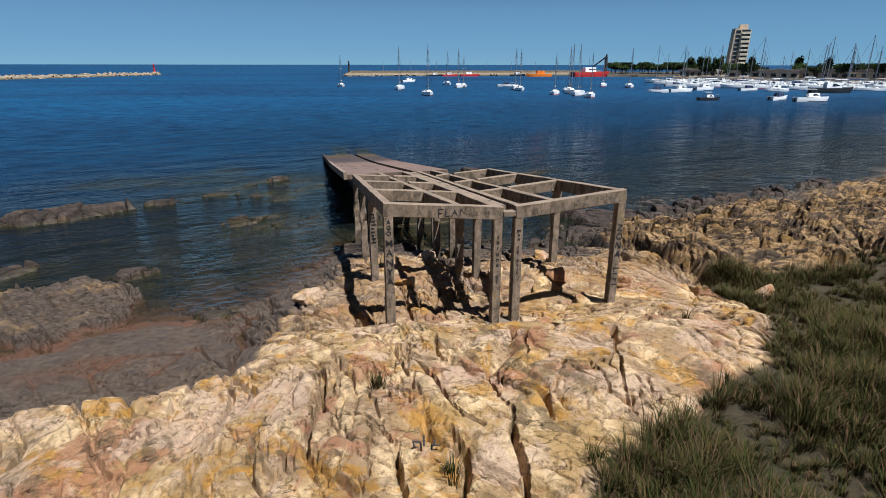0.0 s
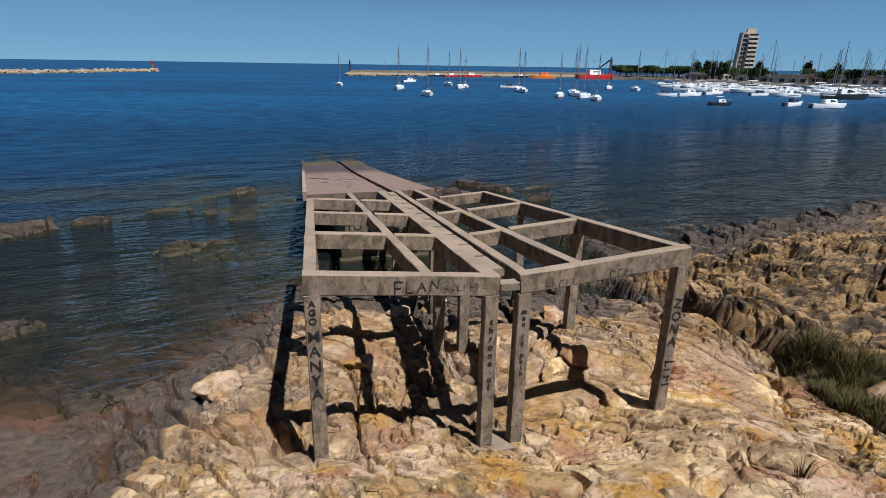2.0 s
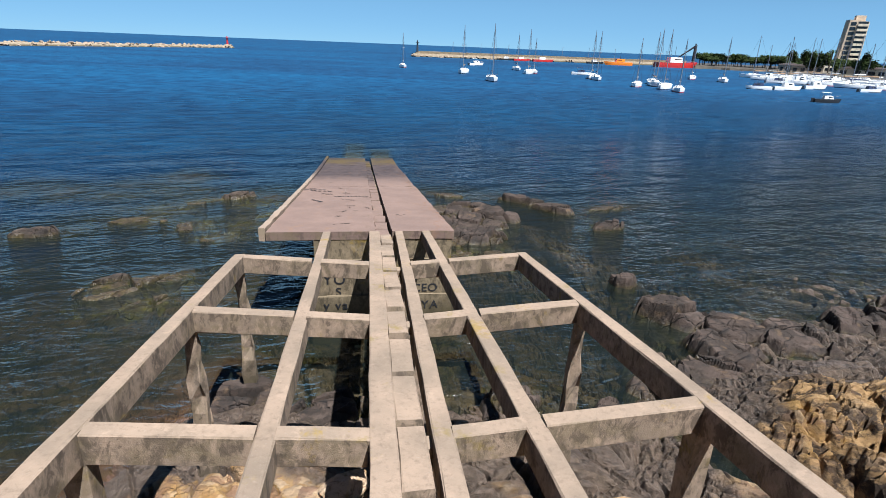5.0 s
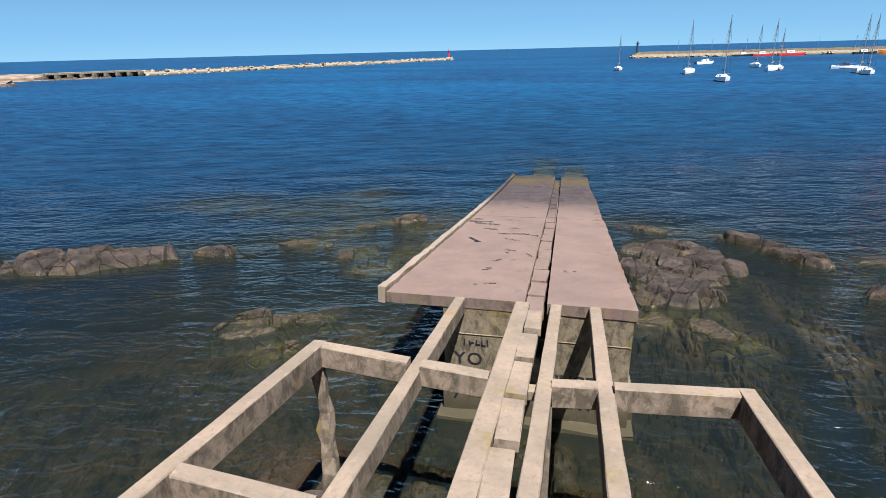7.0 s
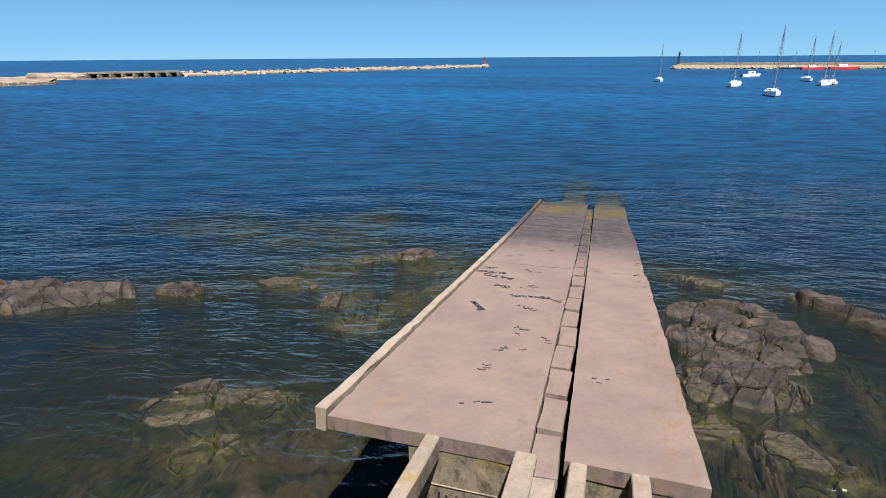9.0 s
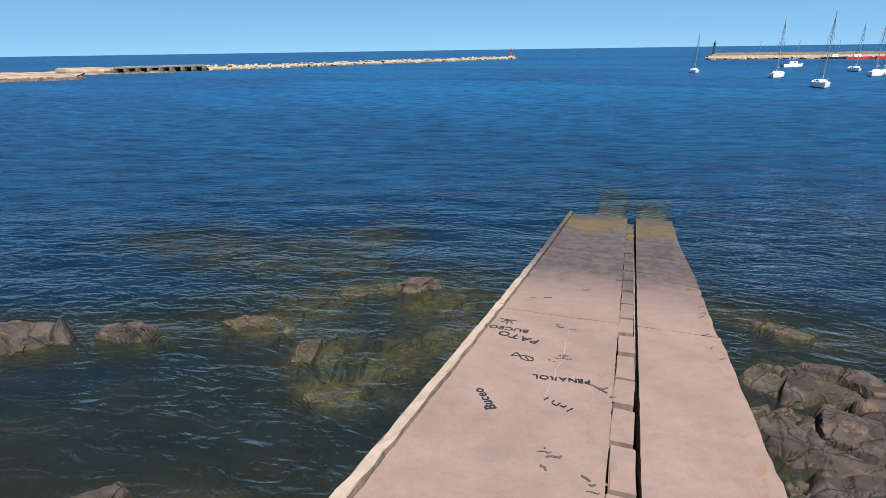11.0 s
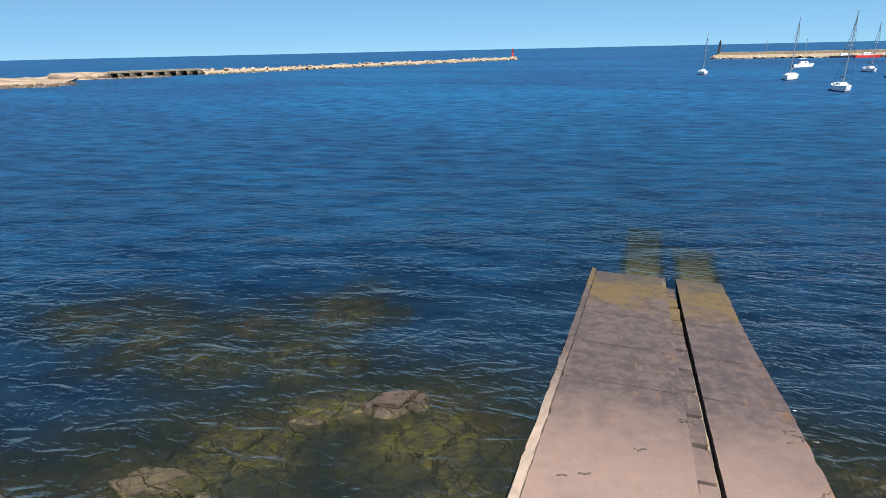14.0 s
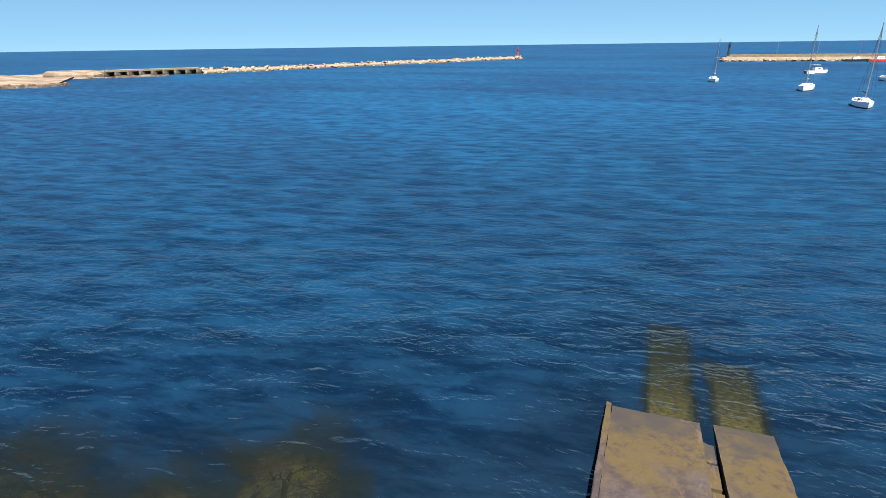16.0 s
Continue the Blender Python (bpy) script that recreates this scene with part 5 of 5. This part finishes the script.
mole = thing("harbour_mole", "long straight stone harbour mole with a pale parapet", "mole")
bm = bmesh.new()
rows = []
for i in range(40):
    x = 33 + 195 * i / 39
    rows.append([bm.verts.new((x, 373 + u, z)) for u, z in ((-2.5, -2), (0, 2.0), (8, 2.0), (10, -2))])
for r, s in zip(rows, rows[1:]):
    for j in range(3):
        bm.faces.new((r[j], r[j + 1], s[j + 1], s[j]))
bm.faces.new(rows[0][::-1])
bm.faces.new(rows[-1])
bmesh.ops.recalc_face_normals(bm, faces=bm.faces)
part("quay_wall", bm, M_MOLE, mole)
part("parapet", worn_bar((36, 379, 3.5), (227, 379, 3.5), 1.2, 1.6, 0.02, step=4), M_MOLE, mole)
rnd = random.Random(8)
for i in range(70):
    ob = new("boulder", boulder_meshes[rnd.randrange(5)])
    ob.parent = mole
    s = rnd.uniform(0.7, 1.5)
    t = rnd.random() ** 1.6
    ob.matrix_basis = pose(32 + 110 * t, 371.2 + rnd.uniform(-0.8, 0.8), rnd.uniform(0, 0.9), rnd.uniform(-40, 40), 0, rnd.uniform(0, 360)) @ Matrix.Diagonal((s, s, s * 0.8, 1))
beacon((36, 377, 2.0), 8.0, M_STEEL, "slim dark harbour light on the head of the mole")
for i in range(9):
    x = 60 + 19 * i
    lamp = thing("mole_lamp", "tall slim lamp post on the mole", "lamp post", (x, 380.5, 2.0), group="mole lamp posts")
    bm = bmesh.new()
    rod(bm, (0, 0, 0), (0, 0, 7.5), 0.14, 0.09)
    part("post", bm, M_ALU, lamp)
    bm = bmesh.new()
    box(bm, (0, -0.6, 7.5), (0.25, 1.2, 0.15))
    part("lamp_head", bm, M_ALU, lamp)
def workboat(at, turn, length, hull, house, label):
    boat = thing("work_boat", label, "work boat", at, turn)
    beam, free = length * 0.26, 0.11 * length
    part("hull", hull_mesh(length, beam, free, 0.8, 0.85), hull, boat)
    part("wheelhouse", cabin_mesh(-length * 0.2, length * 0.12, beam * 0.7, free, length * 0.11, 0.3, 0.9), house, boat)
    part("bridge_window", cabin_mesh(-length * 0.1, length * 0.105, beam * 0.68, free + length * 0.06, length * 0.028, 0.2, 0.9), M_GLASS, boat)
    bm = bmesh.new()
    rod(bm, (-length * 0.05, 0, free), (-length * 0.05, 0, free + length * 0.35), 0.12, 0.07)
    part("mast", bm, M_STEEL, boat)
    part("rail", tube([(length * 0.1, beam * 0.45, free + 0.9), (length * 0.5, 0, free + 1.2), (length * 0.1, -beam * 0.45, free + 0.9)], 0.05, 5), M_ALU, boat)


def polar(bearing, r):
    """A far place by its bearing from the shore."""
    return -5.2 + r * math.sin(radians(bearing)), -12.9 + r * math.cos(radians(bearing))


workboat((*polar(16.0, 388), 0), 5, 11, M_RED, M_WHITE, "red-hulled pilot boat lying at the mole")
workboat((*polar(18.0, 388), 0), 0, 13, M_RED, M_WHITE, "red and white pilot boat lying at the mole")
workboat((*polar(14.6, 392), 0), 4, 10, M_DARK, M_WHITE, "dark work boat lying at the mole")
workboat((*polar(24.9, 390), 0), 178, 17, M_ORANGE, M_ORANGE, "bright orange lifeboat lying off the mole")
workboat((*polar(29.8, 398), 0), 4, 27, M_RED, M_WHITE, "red ship with a white deckhouse near the quay")
workboat((*polar(22.8, 402), 0), 4, 11, M_DARK, M_WHITE, "dark launch lying at the mole")

# ---- land behind the marina ----
def shore_mesh(b0, b1, r0, r1, top, seed):
    """A low piece of far shore between two bearings, with an uneven edge and gentle mounds."""
    rnd = random.Random(seed)
    n = max(6, int((b1 - b0) * 1.5))
    rows = []
    bm = bmesh.new()
    for i in range(n + 1):
        b = b0 + (b1 - b0) * i / n
        wob = rnd.uniform(-4, 4)
        row = []
        for f, z in ((0, -2.0), (0.03, top * 0.7), (0.12, top), (0.5, top * 1.15), (1, top * 1.2), (1.02, -2)):
            px, py = polar(b, r0 + (r1 - r0) * f + wob)
            row.append(bm.verts.new((px, py, z + (rnd.uniform(-0.25, 0.25) if 0 < f < 1.01 else 0))))
        rows.append(row)
    for r, s in zip(rows, rows[1:]):
        for j in range(5):
            bm.faces.new((r[j], s[j], s[j + 1], r[j + 1]))
    bm.faces.new(rows[0])
    bm.faces.new(rows[-1][::-1])
    bmesh.ops.recalc_face_normals(bm, faces=bm.faces)
    return bm


for args, label in (((31.4, 38.5, 398, 520, 1.8, 1), "low green spit at the root of the mole"), ((38.0, 78, 318, 600, 1.3, 2), "low earth quay and shore behind the marina"),
                    ((-47.2, -40.2, 284, 288, 0.22, 6), "flat reddish rocks awash before the jetty"), ((-49.0, -44.9, 290, 312, 1.9, 5), "low earth mound at the root of the jetty"), ((-66.0, -47.0, 232, 330, 0.5, 3), "low rocky foreland where the jetty leaves the shore")):
    ob = mesh_object("far_shore", shore_mesh(*args), M_GRAVEL if args[0] > 0 else M_FORE)
    tagged(ob, label, "shore", kind="structure")


rnd = random.Random(17)
far_rocks = [reef_mesh(90 + k, 3.2, 1.6, 0.9) for k in range(4)]
for me in far_rocks:
    me.materials.clear()
    me.materials.append(M_ROCK)
for k in range(34):
    b = -62 + 21.5 * k / 33
    r = (233 if b < -47 else 284) + rnd.uniform(-3, 6)
    ob = new("rock", far_rocks[k % 4])
    s = rnd.uniform(0.7, 1.6) * (1.0 if b < -47 else 0.7)
    ob.matrix_basis = pose(*polar(b, r), 0, 0, 0, 40 - b * 0.4 + rnd.uniform(-25, 25)) @ Matrix.Diagonal((s, s, s * rnd.uniform(0.6, 1.1), 1))
    tagged(ob, "low reddish rock at the edge of the far foreland", "rock", "foreland rocks")


def tree_thing(seed, height, spread, label, palm=False):
    rnd = random.Random(seed)
    tree = thing("palm_tree" if palm else "tree", label, "tree", group="marina trees")
    bm = bmesh.new()
    trunk_top = height * (0.88 if palm else 0.45)
    rod(bm, (0, 0, -0.3), (0.15, 0.1, trunk_top), height * 0.035, height * 0.018)
    limbs = []
    for i in range(0 if palm else 6):
        a = rnd.uniform(0, 6.28)
        tip = (math.cos(a) * spread * 0.55, math.sin(a) * spread * 0.55, height * rnd.uniform(0.6, 0.85))
        rod(bm, (0.1, 0.1, trunk_top * rnd.uniform(0.6, 0.95)), tip, height * 0.014, height * 0.005, 5)
        limbs.append(tip)
    part("trunk", bm, M_BARK, tree)
    bm = bmesh.new()
    if palm:
        for i in range(26):
            a, droop = i * 2.4, rnd.uniform(-0.5, 0.9)
            d = Vector((math.cos(a), math.sin(a), 0))
            w = Vector((-d.y, d.x, 0)) * 0.18
            p0 = Vector((0.15, 0.1, trunk_top))
            p1 = p0 + d * spread * 0.55 + Vector((0, 0, droop * spread * 0.4))
            p2 = p0 + d * spread + Vector((0, 0, (droop - 0.9) * spread * 0.5))
            v = [bm.verts.new(q) for q in (p0 - w * 0.4, p0 + w * 0.4, p1 + w, p1 - w, p2)]
            bm.faces.new((v[0], v[1], v[2], v[3]))
            bm.faces.new((v[3], v[2], v[4]))
    else:
        for i in range(900):
            c = Vector(limbs[rnd.randrange(6)]) if rnd.random() < 0.7 else Vector((0, 0, height * 0.75))
            d = Vector((rnd.gauss(0, 1), rnd.gauss(0, 1), rnd.gauss(0, 0.75))).normalized() * rnd.random() ** 0.4
            p = c + Vector((d.x * spread * 0.5, d.y * spread * 0.5, d.z * height * 0.26))
            u = Vector((rnd.gauss(0, 1), rnd.gauss(0, 1), rnd.gauss(0, 1))).normalized() * rnd.uniform(0.25, 0.55)
            w = u.orthogonal().normalized() * u.length * 0.7
            bm.faces.new([bm.verts.new(q) for q in (p - u, p + w, p + u, p - w)])
    part("crown", bm, M_LEAF, tree)
    return tree


trees = [tree_thing(1, 7.5, 4.2, "dense green shore tree behind the marina"), tree_thing(2, 6.0, 4.8, "low spreading green tree behind the marina"), tree_thing(3, 11, 2.3, "tall slim dark tree behind the marina")]
palm = tree_thing(9, 13, 2.6, "tall palm with a small crown beside the tower block", True)
trees[0].matrix_basis, trees[1].matrix_basis, trees[2].matrix_basis = pose(*polar(32.0, 418), 1.6), pose(*polar(33, 415), 1.6), pose(*polar(40.1, 380), 1)
palm.matrix_basis = pose(*polar(41.3, 385), 1)
rnd = random.Random(21)
for k in range(40):
    b = 31.8 + 6.4 * k / 39
    copy_thing(trees[rnd.choice((0, 1, 1))], pose(*polar(b + rnd.uniform(-0.2, 0.2), rnd.uniform(412, 440)), 1.6, 0, 0, rnd.uniform(0, 360)))
for k in range(34):
    copy_thing(trees[rnd.choice((0, 1, 2, 1))], pose(*polar(rnd.uniform(38, 61), rnd.uniform(322, 400)), 1.0, 0, 0, rnd.uniform(0, 360)))
for k in range(34):
    b = rnd.choice((rnd.uniform(38, 42), rnd.uniform(44, 58), rnd.uniform(48, 60)))
    copy_thing(trees[rnd.choice((0, 1, 2, 0))], pose(*polar(b, rnd.uniform(415, 450)), 1.0, 0, 0, rnd.uniform(0, 360)))

# ---- tower block ----
tower = thing("tower_block", "beige ten-storey tower with stacked balconies over a low podium", "building", (*polar(42.35, 410), 1.0), -30)
bm = bmesh.new()
for w0, w1, y0, y1, z0, z1 in ((-12, 5.5, -5, 6, 0, 31),):
    a = [bm.verts.new(p) for p in ((-7, -5, 4), (6.5, -5, 4), (6.5, 6, 4), (-7, 6, 4))]
    b = [bm.verts.new(p) for p in ((-5.5, -5, 31), (6.5, -5, 30), (6.5, 6, 30), (-5.5, 6, 31))]
    for i in range(4):
        bm.faces.new((a[i], a[(i + 1) % 4], b[(i + 1) % 4], b[i]))
    bm.faces.new(b)
    bm.faces.new(a[::-1])
bmesh.ops.recalc_face_normals(bm, faces=bm.faces)
part("wall", bm, M_BUILD, tower)
for f in range(9):
    z = 6.0 + f * 2.75
    bm = bmesh.new()
    box(bm, (2.9, -5.75, z), (6.6, 1.5, 1.35))
    part("balcony", bm, M_PALE, tower)
    bm = bmesh.new()
    box(bm, (2.9, -5.02, z + 1.35), (6.2, 0.12, 1.3))
    part("window", bm, M_GLASS, tower)
    # wide dark panes added over the left bay in place of its shaded side
    bm = bmesh.new()
    box(bm, (-3.7 + f * 0.10, -5.02, z + 0.7), (3.4, 0.14, 1.9))
    part("window", bm, M_GLASS, tower)
bm = bmesh.new()
box(bm, (-2.0, 0, 2.0), (34, 18, 4.4))
part("podium", bm, M_PALE, tower)
for i in range(11):
    bm = bmesh.new()
    box(bm, (-16 + i * 2.9, -9.05, 2.3), (1.9, 0.15, 1.8))
    part("window", bm, M_GLASS, tower)
bm = bmesh.new()
box(bm, (1.5, 0.5, 32), (6, 5, 3))
part("plant_room", bm, M_BUILD, tower)
rnd = random.Random(31)
for k, (b, r, w) in enumerate(((39.8, 365, 14), (45.8, 345, 18), (49.5, 345, 16), (55, 350, 24), (38.6, 372, 10), (43.6, 350, 22), (47.4, 362, 20), (52.2, 352, 18), (58.0, 348, 20))):
    x, y = polar(b, r)
    shed = thing("boat_shed", "low pale harbour building behind the marina", "building", (x, y, 1.0), -b, "harbour sheds")
    bm = bmesh.new()
    box(bm, (0, 0, 1.8), (w, 8, 3.6))
    part("wall", bm, M_PALE if k % 2 else M_BUILD, shed)
    part("roof", prism([(-w / 2 - 0.4, 3.6), (w / 2 + 0.4, 3.6), (w / 2 + 0.4, 3.9), (0, 5.0), (-w / 2 - 0.4, 3.9)], -4.4, 4.4), M_ROOF, shed)
    for i in range(4):
        bm = bmesh.new()
        box(bm, (-w / 2 + w * (i + 0.5) / 4, -4.02, 1.8), (w / 8, 0.12, 1.6))
        part("window", bm, M_GLASS, shed)
tower.scale = (0.76, 0.85, 0.91)
# ---- crane on the quay ----
crane = thing("quay_crane", "dark steel jib crane on the quay by the red ship", "crane", (*polar(31.2, 412), 1.0), -31)
bm = bmesh.new()
rod(bm, (0, 0, 0), (0, 0, 12), 1.1, 0.8, 8)
part("mast", bm, M_STEEL, crane)
bm = bmesh.new()
rod(bm, (0, 0, 12), (-11, 0, 3.5), 0.6, 0.3, 6)
rod(bm, (0, 0, 13.5), (0, 0, 12), 0.5, 0.5, 6)
part("jib", bm, M_STEEL, crane)


# ---- graffiti ----
def letters(text, size):
    cu = bpy.data.curves.new("letters", "FONT")
    cu.body, cu.size, cu.align_x, cu.align_y, cu.extrude, cu.offset = text, size, "CENTER", "CENTER", 0.002, 0.004
    ob = bpy.data.objects.new("letters", cu)
    scene.collection.objects.link(ob)
    me = bpy.data.meshes.new_from_object(ob.evaluated_get(bpy.context.evaluated_depsgraph_get()))
    bpy.data.objects.remove(ob)
    bpy.data.curves.remove(cu)
    me.materials.clear()
    me.materials.append(M_PAINT)
    return me


def painted(text, size, m, parent):
    """Paints the words letter by letter, centred on m."""
    meshes, x = [], 0.0
    for ch in text:
        if ch == " ":
            x += 0.35 * size
            continue
        me = letters(ch, size)
        wide = max(v.co.x for v in me.vertices) - min(v.co.x for v in me.vertices)
        meshes.append((me, x + wide / 2))
        x += wide + 0.10 * size
    for me, at in meshes:
        ob = new("graffiti", me)
        ob.parent = parent
        ob.matrix_basis = m @ Matrix.Translation((at - (x - 0.10 * size) / 2, 0, 0))


def strokes(shapes, width, m, parent, name="graffiti", material=None):
    """Flat brush strokes through points in the plane of m."""
    for points in shapes:
        bm = bmesh.new()
        for k, ((x0, y0), (x1, y1)) in enumerate(zip(points, points[1:])):
            d = Vector((x1 - x0, y1 - y0, 0))
            if d.length < 1e-4:
                continue
            n = Vector((-d.y, d.x, 0)).normalized() * width / 2
            e = d.normalized() * width * 0.3
            z = Vector((0, 0, 0.0004 * (k % 3)))
            a, b = Vector((x0, y0, 0)) - e + z, Vector((x1, y1, 0)) + e + z
            bm.faces.new([bm.verts.new(p) for p in (a - n, b - n, b + n, a + n)])
        g = bmesh.ops.extrude_face_region(bm, geom=bm.faces[:])
        bmesh.ops.translate(bm, verts=[v for v in g["geom"] if isinstance(v, bmesh.types.BMVert)], vec=(0, 0, 0.003))
        bmesh.ops.recalc_face_normals(bm, faces=bm.faces)
        part(name, bm, material or M_PAINT, parent).matrix_basis = m


def bars(n, size, seed):
    """Plain bars where writing cannot be read."""
    rnd = random.Random(seed)
    out = []
    for i in range(n):
        x = i * size * 0.8
        h = size * rnd.uniform(0.5, 1.0)
        out.append([(x, 0), (x + rnd.uniform(-0.1, 0.1) * size, h)])
        if rnd.random() < 0.6:
            z = rnd.choice((0.1, 0.5, 0.9)) * h
            out.append([(x, z), (x + size * 0.5, z + rnd.uniform(-0.1, 0.1) * size)])
    return out


def front(x, y, z):
    return pose(x, y, z, 90, 0, 0)


fy = {key: row_y(0, line_x(key, 0)) for key in ("outer_l", "rail_l", "rail_r", "outer_r")}


def column_word(word, key, z, size, gap, face=-0.125):
    for i, ch in enumerate(word):
        if ch != " ":
            painted(ch, size, front(line_x(key, 0), fy[key] + face, z - i * gap), frame_thing)


column_word("MANYA", "outer_l", 3.55, 0.27, 0.27)
column_word("AGO", "outer_l", 4.14, 0.16, 0.155)
column_word("throne of", "rail_l", 3.51, 0.17, 0.166)
column_word("man is path", "rail_r", 3.65, 0.14, 0.125)
for i, ch in enumerate("ZONA"):
    painted(ch, 0.27, pose(line_x("outer_r", 0) + 0.01, fy["outer_r"] - 0.125, 3.5 - i * 0.27, 90, 8, 0), frame_thing)
strokes(bars(4, 0.22, 2), 0.035, pose(line_x("outer_r", 0) - 0.07, fy["outer_r"] - 0.122, 2.25, 90, 90, 0), frame_thing)
strokes(bars(9, 0.15, 3), 0.03, pose(line_x("outer_l", 3.1) - 0.05, row_y(1, -3.2) - 0.122, 3.4, 90, 90, 0), frame_thing)
strokes([[(0, 0), (0, 0.24)], [(0, 0.24), (0.14, 0.22)], [(0, 0.12), (0.1, 0.12)], [(0.2, 0.2), (0.19, 0.03), (0.3, 0.02)], [(0.38, 0.02), (0.45, 0.18), (0.52, 0.02)], [(0.42, 0.09), (0.5, 0.09)], [(0.6, 0.02), (0.62, 0.2), (0.72, 0.05), (0.75, 0.2)]],
        0.017, front(-2.2, row_y(0, -1.9) - 0.112, wing_z(-1.9, 0) - 0.32), frame_thing)
strokes(bars(7, 0.14, 8), 0.010, front(-1.35, row_y(0, -1.1) - 0.112, wing_z(-1.1, 0) - 0.27), frame_thing, material=M_FADED)
strokes(bars(6, 0.18, 9), 0.013, front(1.75, row_y(0, 1.8) - 0.112, wing_z(1.8, 0) - 0.30), frame_thing, material=M_FADED)
strokes(bars(6, 0.16, 10), 0.012, front(0.5, row_y(0, 0.8) - 0.112, wing_z(0.8, 0) - 0.28), frame_thing, material=M_FADED)
# on the abutment
for text, size, x, z in (("YO", 0.42, -1.48, 1.36), ("S", 0.36, -1.36, 0.98)):
    painted(text, size, front(x, 13.522, z), ramp)
painted("y va", 0.36, front(-1.45, 13.430, 0.60), ramp)
painted("BUCEO", 0.36, front(0.90, 13.522, 1.05), ramp)
painted("MANYA", 0.34, front(0.88, 13.430, 0.55), ramp)
strokes(bars(5, 0.16, 12), 0.03, front(-1.55, 13.520, 1.72), ramp)


def deck(x, y, turn=180):
    return Matrix.Translation((x, y, ramp_z(y) + 0.012)) @ Matrix.Rotation(-math.atan(0.128 if y < 23.9 else 0.118), 4, "X") @ Matrix.Rotation(radians(turn), 4, "Z")


painted("PATO", 0.33, deck(-2.38, 22.15, 165), ramp)
painted("BUCEO", 0.27, deck(-2.68, 22.55, 180), ramp)
painted("PENAROL", 0.22, deck(-1.24, 20.5, 189), ramp)
painted("Buceo", 0.27, deck(-2.36, 19.28, 125), ramp)
strokes([[(-0.2, 0), (0.2, 0)], [(0, 0), (0, -0.28)], [(0, 0), (0.13, -0.2)], [(0, 0), (-0.13, -0.2)]], 0.025, deck(-2.8, 23.1, 0), ramp)
ring = [(0.14 * math.cos(a / 12 * 6.283), 0.10 * math.sin(a / 12 * 6.283)) for a in range(13)]
strokes([ring, [(0.14, 0), (0.3, 0.1)], [(0.14, 0), (0.3, -0.1)], [(0.3, 0.1), (0.3, -0.1)], [(-0.05, 0.03), (0.05, -0.03)]], 0.022, deck(-2.0, 21.14, 160), ramp)
strokes(bars(5, 0.15, 23), 0.024, deck(-0.93, 19.5, 154), ramp)
# worn spots and cracks in the slabs
rnd = random.Random(6)
for x, y, n in ((-1.42, 21.32, 7), (-1.46, 23.05, 4), (-0.46, 27.65, 4), (-1.43, 26.26, 2), (-1.31, 16.8, 6), (-1.5, 15.9, 3), (-1.45, 14.6, 3), (-0.5, 20.4, 4), (-1.2, 18.1, 4), (-0.45, 17.6, 3), (-2.4, 25.0, 2), (0.55, 16.2, 3)):
    for k in range(n):
        pts = [(0, 0)]
        for i in range(rnd.randint(1, 4)):
            pts.append((pts[-1][0] + rnd.uniform(0.01, 0.07), pts[-1][1] + rnd.uniform(-0.03, 0.03)))
        strokes([pts], rnd.uniform(0.012, 0.04), deck(x + rnd.gauss(0, 0.12), y + rnd.gauss(0, 0.13), rnd.uniform(-30, 50)), ramp, "surface_scar", M_GRIME)
pts = [(0, 0)]
for i in range(16):
    pts.append((pts[-1][0] + rnd.uniform(-0.05, 0.05), pts[-1][1] + 0.22))
strokes([pts], 0.012, deck(-1.42, 19.7, 0), ramp, "surface_crack", M_LIME)
for k in range(14):
    x, y = rnd.uniform(1.35, 1.75), rnd.uniform(22.5, 29)
    strokes([[(0, 0), (rnd.uniform(0.05, 0.2), rnd.uniform(-0.05, 0.12))]], rnd.uniform(0.015, 0.03), deck(x, y, rnd.uniform(0, 90)), ramp, "surface_scar", M_GRIME)
# small painted sign on the near rock
gz = ground_at(-4.1, -6.3)
strokes(bars(3, 0.20, 31), 0.03, pose(-4.3, -6.4, gz + 0.12, 14, 0, -12), frame_thing)
